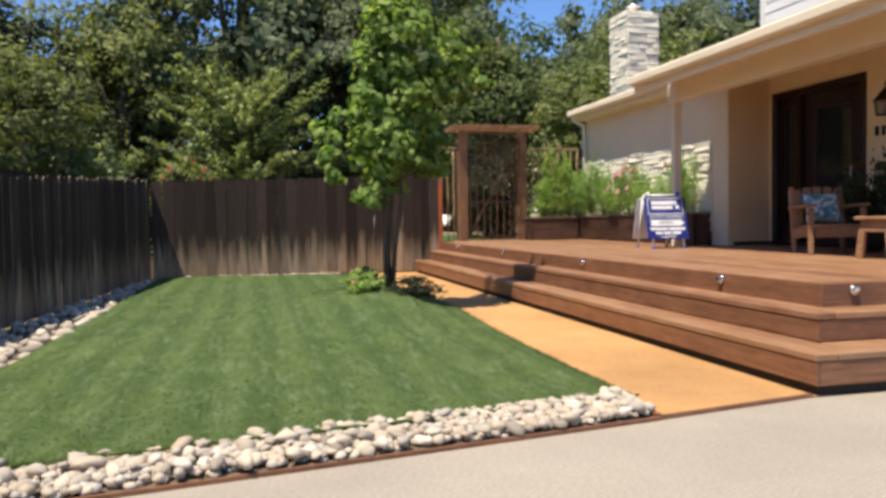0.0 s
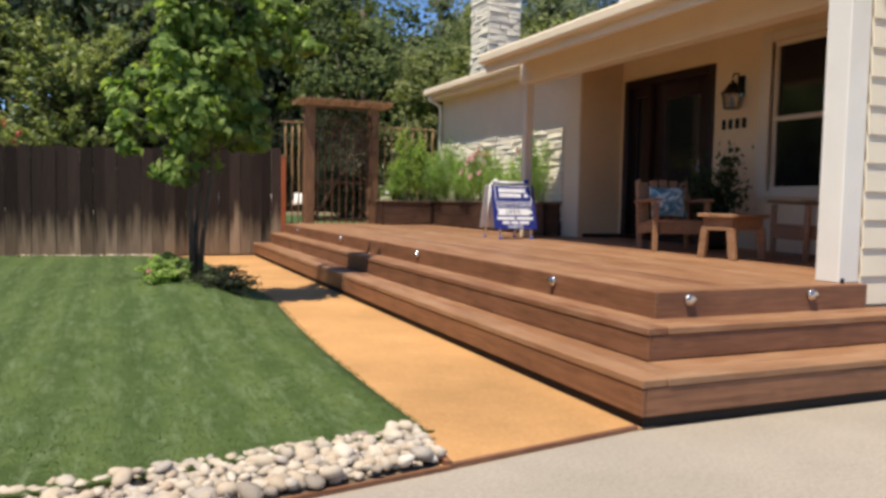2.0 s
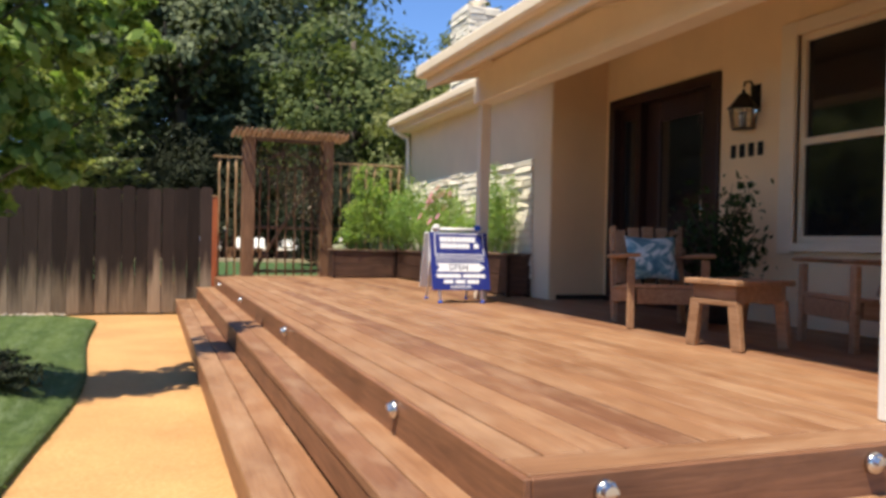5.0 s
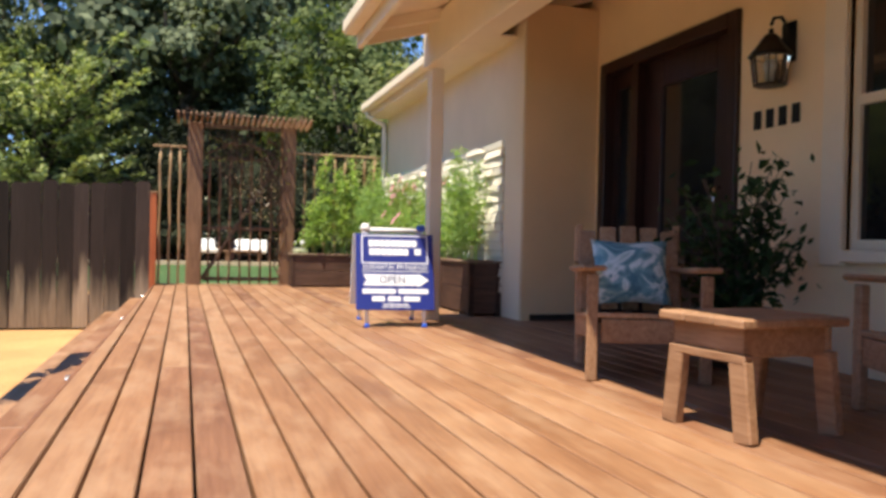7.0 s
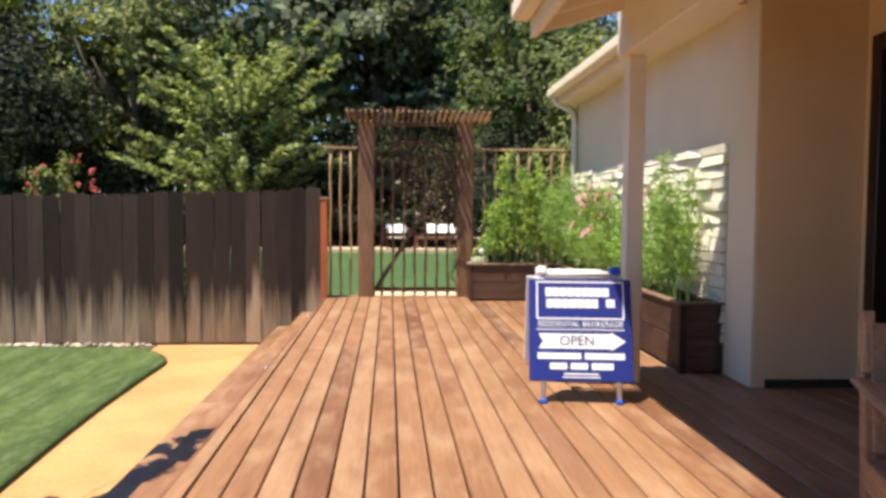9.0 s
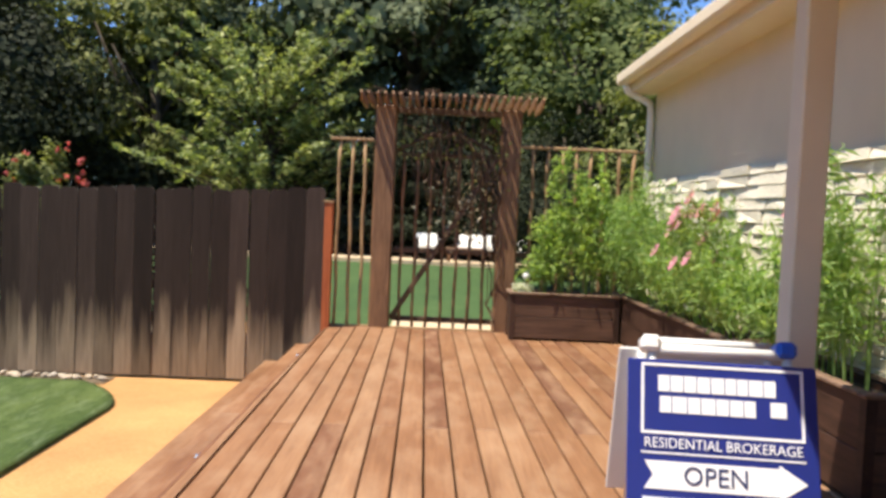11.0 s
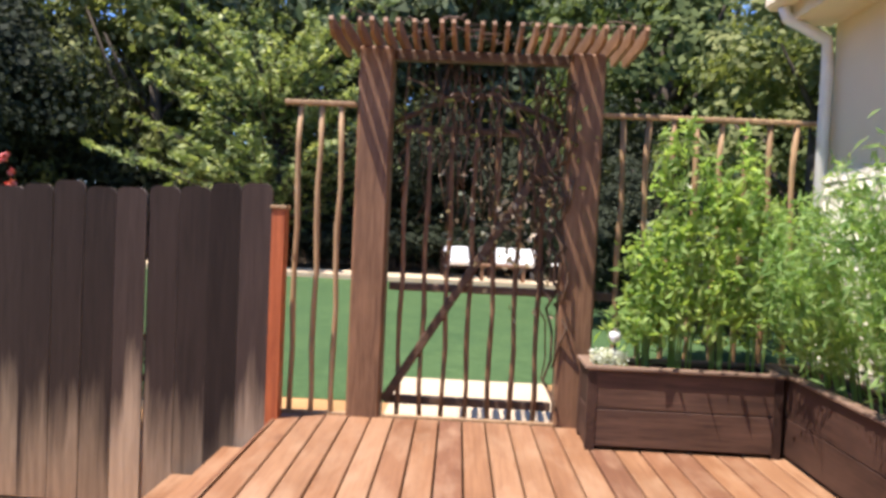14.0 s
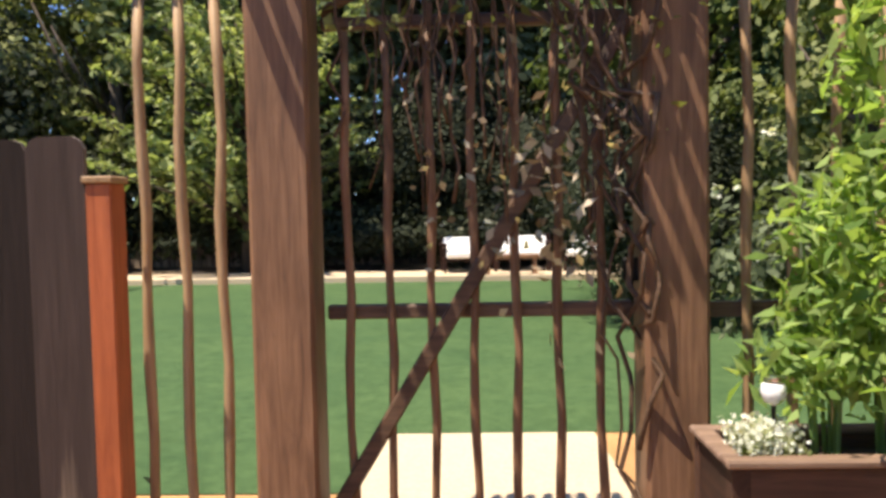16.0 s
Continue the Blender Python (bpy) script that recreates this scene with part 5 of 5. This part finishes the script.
pot = thing("potted_plant", "dark leafy potted plant against the porch wall", "plant", at=pose(7.02, 7.22, DZ))
bm = bmesh.new()
lathe(bm, [(0.12, 0), (0.17, 0.06), (0.19, 0.26), (0.2, 0.3), (0.175, 0.3), (0.17, 0.27), (0.02, 0.26)], (0, 0, 0), 20)
part("pot", bm, CLAY, pot, "dark glazed pot", True)
r = np.random.default_rng(31)
c = []
for k in range(36):
    bm = bmesh.new()
    a, h, d = r.uniform(0, 6.28), r.uniform(0.22, 0.78), r.uniform(0.08, 0.36)
    pts = [(0.4 * d * f * math.cos(a) + 0.6 * d * f * f * math.cos(a), 0.4 * d * f * math.sin(a) + 0.6 * d * f * f * math.sin(a), 0.26 + h * f) for f in (0, 0.4, 0.75, 1)]
    tube(bm, pts, [0.008, 0.006, 0.004, 0.002], 5)
    part("stem", bm, BARK, pot)
    for f in r.uniform(0.15, 1.05, 34):
        c.append(np.array([d * f * math.cos(a), d * f * math.sin(a), 0.26 + h * f]) + r.normal(size=3) * 0.05)
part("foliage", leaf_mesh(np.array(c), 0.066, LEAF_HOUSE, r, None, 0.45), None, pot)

# ---- vegetation ----
def clumped(r, n, centre, radii, clumps, tight, hollow=0.55, low=-0.75):
    """Leaf places in clumps spread through an uneven ellipsoid, thinner inside, with outward directions."""
    d = r.normal(size=(clumps, 3))
    d /= np.linalg.norm(d, axis=1)[:, None]
    d[:, 2] = np.maximum(d[:, 2], low * r.uniform(0.6, 1.0, clumps))
    rad = (hollow + (1 - hollow) * r.random(clumps)) * r.uniform(0.78, 1.12, clumps)
    cc = d * rad[:, None]
    size = tight * r.uniform(0.5, 1.4, clumps)
    pick = r.integers(0, clumps, n)
    # sprays within each clump
    sprays = r.normal(size=(clumps * 7, 3)).clip(-1.9, 1.9) * np.repeat(size, 7)[:, None] * (0.85, 0.85, 0.55)
    which = pick * 7 + r.integers(0, 7, n)
    off = sprays[which] + r.normal(size=(n, 3)).clip(-1.9, 1.9) * size[pick][:, None] * (0.42, 0.42, 0.26)
    p = cc[pick] + off
    near = off / (np.linalg.norm(off, axis=1)[:, None] + 1e-6)
    out = 0.35 * p / (np.linalg.norm(p, axis=1)[:, None] + 1e-6) + 0.75 * near + (0, 0, 0.25)
    return p * np.array(radii) + np.array(centre), out


def limbs(bm, r, base, top, spread, girth, count):
    tube(bm, [base, (base[0] + r.normal() * 0.05 * girth * 10, base[1], (base[2] * 0.55 + top * 0.45)), (base[0] + r.normal() * 0.1, base[1] + r.normal() * 0.1, top)], [girth, girth * 0.75, girth * 0.3], 9)
    for k in range(count):
        a = k * 6.28 / count + r.uniform(-0.4, 0.4)
        z0 = base[2] + (top - base[2]) * r.uniform(0.25, 0.7)
        e = (base[0] + spread * math.cos(a) * r.uniform(0.6, 0.95), base[1] + spread * math.sin(a) * r.uniform(0.6, 0.95), z0 + (top - z0) * r.uniform(0.4, 0.9))
        m = ((base[0] + e[0]) / 2 + r.normal() * 0.1, (base[1] + e[1]) / 2 + r.normal() * 0.1, z0 * 0.6 + e[2] * 0.4)
        tube(bm, [(base[0], base[1], z0), m, e], [girth * 0.42, girth * 0.28, girth * 0.08], 6)


def broad_tree(name, label, seed, height, radius, skirt, mat, size, n, clumps=110, tight=0.15):
    """A tree built at the origin: trunk with limbs, and a crown of many leaves."""
    r = np.random.default_rng(seed)
    t = thing(name, label, "tree", "trees behind the fence")
    bm = bmesh.new()
    limbs(bm, r, (0, 0, 0), height * 0.85, radius * 0.8, 0.03 * height, 7)
    part("trunk", bm, BARK, t, "", True)
    mid = (height + skirt) / 2
    p, out = clumped(r, n, (0, 0, mid), (radius, radius, (height - skirt) / 2), clumps, tight, 0.5, -0.9)
    part("crown", leaf_mesh(p, size, mat, r, out, 0.6), None, t)
    return t


oak_a = broad_tree("oak_tree", "tall dark green oak behind the fence", 1, 10.5, 3.6, 1.4, LEAF_OAK, 0.25, 17000, 46, 0.20)
oak_b = broad_tree("oak_tree", "tall grey-green oak with an open crown", 2, 11.5, 3.9, 2.0, LEAF_OAK, 0.27, 16000, 40, 0.21)
shade_a = broad_tree("bay_tree", "dense evergreen tree, its leaves darkened for deep shade", 3, 11.0, 4.2, 0.3, LEAF_DARK, 0.25, 30000, 80, 0.22)
olive_a = broad_tree("olive_tree", "pale olive-green tree behind the fence", 4, 5.4, 1.9, 0.6, LEAF_OLIVE, 0.15, 12000, 46, 0.19)
green_a = broad_tree("laurel_tree", "mid-green laurel tree behind the fence", 5, 7.5, 2.6, 0.8, LEAF_MID, 0.18, 12000, 46, 0.2)
oak_a.matrix_basis = pose(9.5, 33.0, 0.4)
oak_b.matrix_basis = pose(25.2, 40.0, 0.4) @ Matrix.Scale(1.24, 4)
shade_a.matrix_basis = pose(-7.6, 27.5, 0.3) @ Matrix.Scale(0.74, 4)
olive_a.matrix_basis = pose(11.0, 19.0, 0.3)
green_a.matrix_basis = pose(8.4, 24.0, 0.3, 0, 0, 40)


def plant(ob, x, y, k, turn, z=0.3):
    copy_thing(ob, pose(x, y, z, 0, 0, turn) @ Matrix.Scale(k, 4))


for ob, x, y, k, turn in (
    (oak_a, 4.0, 31.5, 1.1, 80), (oak_b, 0.4, 35.0, 1.16, 140), (oak_a, -4.0, 34.0, 1.05, 200), (oak_b, -12.0, 33.0, 0.78, 20), (oak_a, 15.5, 34.0, 0.84, 70),
    (oak_a, 20.5, 32.0, 1.05, 250), (oak_a, 13.0, 28.5, 0.78, 120), (oak_b, 6.8, 36.0, 1.12, 60),
    (oak_a, -16.0, 26.0, 1.0, 310), (oak_b, 31.0, 38.0, 1.2, 100), (oak_a, 19.6, 39.0, 1.3, 30), (oak_b, 11.5, 40.0, 0.78, 10),
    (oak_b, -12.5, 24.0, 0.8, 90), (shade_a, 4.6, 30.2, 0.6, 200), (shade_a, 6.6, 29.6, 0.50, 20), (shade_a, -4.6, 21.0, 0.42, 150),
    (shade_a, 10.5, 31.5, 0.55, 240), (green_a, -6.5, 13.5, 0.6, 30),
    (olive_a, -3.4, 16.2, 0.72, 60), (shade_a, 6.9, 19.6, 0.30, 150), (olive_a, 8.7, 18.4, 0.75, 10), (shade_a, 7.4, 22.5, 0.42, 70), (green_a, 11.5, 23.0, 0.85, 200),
    # Next row: unseen oaks to the west and south, added to block low sky.
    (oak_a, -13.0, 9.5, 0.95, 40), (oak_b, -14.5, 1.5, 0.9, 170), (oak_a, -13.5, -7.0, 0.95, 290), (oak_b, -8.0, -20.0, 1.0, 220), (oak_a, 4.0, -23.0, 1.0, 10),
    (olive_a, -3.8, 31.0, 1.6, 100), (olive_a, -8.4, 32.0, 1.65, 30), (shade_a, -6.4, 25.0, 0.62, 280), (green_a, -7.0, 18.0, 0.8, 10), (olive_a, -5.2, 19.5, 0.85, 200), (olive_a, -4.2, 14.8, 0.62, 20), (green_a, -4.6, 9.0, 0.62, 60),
):
    plant(ob, x, y, k, turn)

# deep woods on the rising ground behind all
r = np.random.default_rng(90)
N = 46000
cx = r.uniform(-45, 60, 700)
cy = r.uniform(42, 52, 700)
cz = r.uniform(0.5, 1.0, 700) * (6.5 + 2.2 * np.sin(cx * 0.33) + 1.5 * np.sin(cx * 0.91 + 2)) * r.random(700) ** 0.5 + 1.2
pk = r.integers(0, 700, N)
p = np.stack([cx[pk], cy[pk], cz[pk]], 1) + r.normal(size=(N, 3)).clip(-1.8, 1.8) * (1.0, 1.0, 0.8)
tagged(new("far_woods", leaf_mesh(p, 0.5, LEAF_OAK, r, None, 0.65)), "dark green woods on the slope behind the garden", "woods", "", "stuff")


def plume_tree():
    """Light feathery tree: long arching limbs that end in pointed plumes, over inner leaves coloured darker for shade.
    """
    r = np.random.default_rng(8)
    t = thing("plumed_tree", "light green feathery tree with arching plumes", "tree", at=pose(0.2, 28.2, 0.36) @ Matrix.Diagonal((2.05, 2.05, 1.55, 1)))
    bm = bmesh.new()
    tube(bm, [(0, 0, 0), (0.05, 0, 1.6), (0, 0.05, 3.0)], [0.11, 0.08, 0.03], 8)
    pts, ways, inner = [], [], []
    for k in range(88):
        a = r.uniform(0, 6.28)
        z0 = r.uniform(0.6, 2.75)
        far_out = 1.3 if k % 4 == 0 else 1.0
        reach = r.uniform(0.9, 2.0) * (1.12 - 0.2 * z0) * far_out
        lift = r.uniform(0.4, 1.2) * (0.75 + 0.2 * z0) * far_out

        def at(f):
            return np.array([reach * f * math.cos(a), reach * f * math.sin(a), z0 + lift * f * (1.25 - 0.25 * f)])
        tube(bm, [at(f) for f in (0, 0.35, 0.7, 1.0)], [0.03, 0.02, 0.012, 0.004], 5)
        for q in range(9):
            f0 = r.uniform(0.25, 0.95)
            side = r.normal(size=3) * (0.15, 0.15, 0.10) * (1.12 - f0)
            for f in r.uniform(0, 1, 15):
                pts.append(at(f0 + 0.17 * f) + side * f + r.normal(size=3) * 0.026)
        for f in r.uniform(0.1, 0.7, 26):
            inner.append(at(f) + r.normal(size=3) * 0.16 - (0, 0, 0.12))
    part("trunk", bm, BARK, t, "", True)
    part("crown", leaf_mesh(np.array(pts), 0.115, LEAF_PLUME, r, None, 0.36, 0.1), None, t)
    part("inner_foliage", leaf_mesh(np.array(inner), 0.14, LEAF_MID, r, None, 0.45, 0.1), None, t, "inner leaves darkened for shade inside the crown")


plume_tree()


def maple():
    r = np.random.default_rng(12)
    t = thing("young_maple_tree", "young multi-stemmed maple with bright leaves on the lawn", "tree", at=pose(2.0, 8.2, 0.17))
    bm = bmesh.new()
    for k, (dx, dy) in enumerate(((-0.026, 0.0), (0.016, 0.02), (0.03, -0.02))):
        pts = [(dx, dy, 0), (dx * 1.5 + r.normal() * 0.015, dy * 1.5, 0.45), (dx * 2.4 + r.normal() * 0.03, dy * 2.2, 1.0), (dx * 4, dy * 4, 1.8), (dx * 5, dy * 5, 2.7)]
        tube(bm, pts, [0.027, 0.023, 0.018, 0.011, 0.004], 8)
        for q in range(9):
            a, z = r.uniform(0, 6.28), r.uniform(0.9, 2.5)
            s = r.uniform(0.35, 0.7)
            tube(bm, [(dx * 2.5, dy * 2.5, z), (dx * 2.5 + s * 0.5 * math.cos(a), dy * 2.5 + s * 0.5 * math.sin(a), z + 0.22), (dx * 2.5 + s * math.cos(a), dy * 2.5 + s * math.sin(a), z + 0.32)], [0.009, 0.006, 0.002], 5)
    part("trunk", bm, BARK, t, "", True)
    places, outs = [], []
    for n, c, rad, cl in ((2700, (0.0, 0, 1.72), (0.60, 0.60, 0.72), 46), (2100, (0.08, 0, 2.6), (0.50, 0.50, 0.78), 38), (620, (0.62, 0.1, 2.25), (0.34, 0.34, 0.40), 11), (320, (0.84, 0.30, 2.60), (0.30, 0.34, 0.34), 7), (420, (1.0, 0.25, 2.30), (0.26, 0.34, 0.30), 9), (520, (0.5, 0.5, 2.2), (0.4, 0.4, 0.5), 10), (380, (-0.46, 0, 1.35), (0.24, 0.3, 0.34), 8), (340, (0.5, 0, 1.32), (0.22, 0.3, 0.2), 7), (260, (-0.12, 0, 1.02), (0.24, 0.26, 0.22), 6)):
        p, o = clumped(r, n, c, rad, cl, 0.17, 0.35, -0.95)
        places.append(p)
        outs.append(o)
    part("crown", leaf_mesh(np.concatenate(places), 0.092, LEAF_MAPLE, r, np.concatenate(outs), 0.75), None, t)


maple()


def shrub(name, label, x, y, z, rx, ry, rz, n, size, mat, petals=None, pn=0, seed=1, category="shrub"):
    r = np.random.default_rng(seed)
    t = thing(name, label, category, at=pose(x, y, z))
    for k in range(7):
        bm = bmesh.new()
        a = r.uniform(0, 6.28)
        tube(bm, [(0, 0, 0), (0.3 * rx * math.cos(a), 0.3 * ry * math.sin(a), rz * 0.8), (0.7 * rx * math.cos(a), 0.7 * ry * math.sin(a), rz * 1.5)], [0.012, 0.008, 0.003], 5)
        part("stem", bm, BARK, t)
    p, o = clumped(r, n, (0, 0, rz), (rx, ry, rz), 45, 0.2, 0.4, -0.9)
    p[:, 2] = np.abs(p[:, 2])
    part("foliage", leaf_mesh(p, size, mat, r, o, 0.6), None, t)
    if petals:
        p, o = clumped(r, pn * 16, (0, 0, rz * 1.08), (rx * 1.02, ry * 1.02, rz * 1.03), pn, 0.035, 0.92, -0.3)
        tagged(part("bloom", leaf_mesh(p, size * 0.62, petals, r, o, 0.95), None, t), kind="stuff")
    return t


shrub("clipped_shrub", "low dark rounded shrub at the foot of the maple", 2.2, 7.92, 0.12, 0.30, 0.24, 0.13, 3200, 0.03, LEAF_DARK, None, 0, 41)
shrub("flowering_shrub", "small green flowering shrub at the foot of the maple", 1.74, 8.15, 0.16, 0.21, 0.22, 0.15, 2200, 0.04, LEAF_LIME, PETAL_PINK, 5, 42)
shrub("rose_bush", "rose bush with red and pink blooms behind the fence", -0.86, 18.3, 0.3, 0.62, 0.55, 1.12, 5200, 0.08, LEAF_OLIVE, PETAL_RED, 46, 43)
shrub("feathery_shrub", "pale green feathery shrub showing above the fence", -2.2, 16.4, 0.2, 0.75, 0.6, 1.2, 5600, 0.09, LEAF_PLUME, None, 0, 45)
shrub("pale_rose_bush", "dark shrub with pale pink blooms beyond the back lawn", 5.4, 28.4, 0.35, 1.3, 0.7, 1.1, 4200, 0.09, LEAF_DARK, PETAL_WHITE, 12, 46)
shrub("pale_rose_bush", "dark shrub with pale blooms behind the side panel", 7.3, 17.2, 0.35, 0.8, 0.7, 0.85, 4200, 0.08, LEAF_OAK, PETAL_WHITE, 6, 47)
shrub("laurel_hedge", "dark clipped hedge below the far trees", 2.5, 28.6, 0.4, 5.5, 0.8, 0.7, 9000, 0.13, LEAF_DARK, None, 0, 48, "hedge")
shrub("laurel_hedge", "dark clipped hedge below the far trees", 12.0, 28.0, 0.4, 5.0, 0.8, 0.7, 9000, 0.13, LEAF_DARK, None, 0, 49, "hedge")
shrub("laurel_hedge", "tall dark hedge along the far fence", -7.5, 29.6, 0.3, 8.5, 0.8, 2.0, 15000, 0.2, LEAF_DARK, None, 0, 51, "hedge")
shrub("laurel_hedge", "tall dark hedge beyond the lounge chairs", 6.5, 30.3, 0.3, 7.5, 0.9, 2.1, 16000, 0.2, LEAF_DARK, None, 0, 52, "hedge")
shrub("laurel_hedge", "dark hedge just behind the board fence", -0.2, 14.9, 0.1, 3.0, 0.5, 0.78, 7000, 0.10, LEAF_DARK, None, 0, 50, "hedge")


# ---- seats across the back lawn ----
def lounge(x, y, turn, k=1.0):
    t = thing("lounge_chair", "low outdoor lounge chair with white cushions", "chair", "lounge chairs", at=pose(x, y, 0.43, 0, 0, turn) @ Matrix.Diagonal((k, 1, 1, 1)))
    for a in (-0.36, 0.36):
        for b in (0.02, 0.62):
            part("leg", boxed(a - 0.03, a + 0.03, b, b + 0.06, 0, 0.52 if b < 0.1 else 0.7, bevel=0.006), DOOR_WOOD, t)
        part("armrest", boxed(a - 0.05, a + 0.05, 0.0, 0.7, 0.52, 0.56, bevel=0.008), DOOR_WOOD, t)
    part("seat_frame", boxed(-0.35, 0.35, 0.03, 0.66, 0.22, 0.28), DOOR_WOOD, t)
    part("seat_cushion", boxed(-0.33, 0.33, -0.04, 0.55, 0.281, 0.40, bevel=0.03), CUSHION, t, "white seat cushion")
    part("back_cushion", boxed(-0.33, 0.33, 0, 0.14, 0, 0.36, bevel=0.04, m=pose(0, 0.45, 0.40, -38, 0, 0)), CUSHION, t, "white back cushion")


lounge(4.75, 26.3, 8, 0.85)
lounge(5.9, 26.5, -5, 1.4)
lounge(6.98, 26.3, -20, 0.85)
ft = thing("low_table", "low brown wooden table between the lounge chairs", "table", at=pose(5.65, 25.75, 0.43))
part("top", boxed(-0.5, 0.5, -0.22, 0.22, 0.30, 0.36, bevel=0.01), GATE_WOOD, ft)
for a in (-0.42, 0.42):
    for b in (-0.16, 0.16):
        part("leg", boxed(a - 0.035, a + 0.035, b - 0.035, b + 0.035, 0, 0.30), GATE_WOOD, ft)
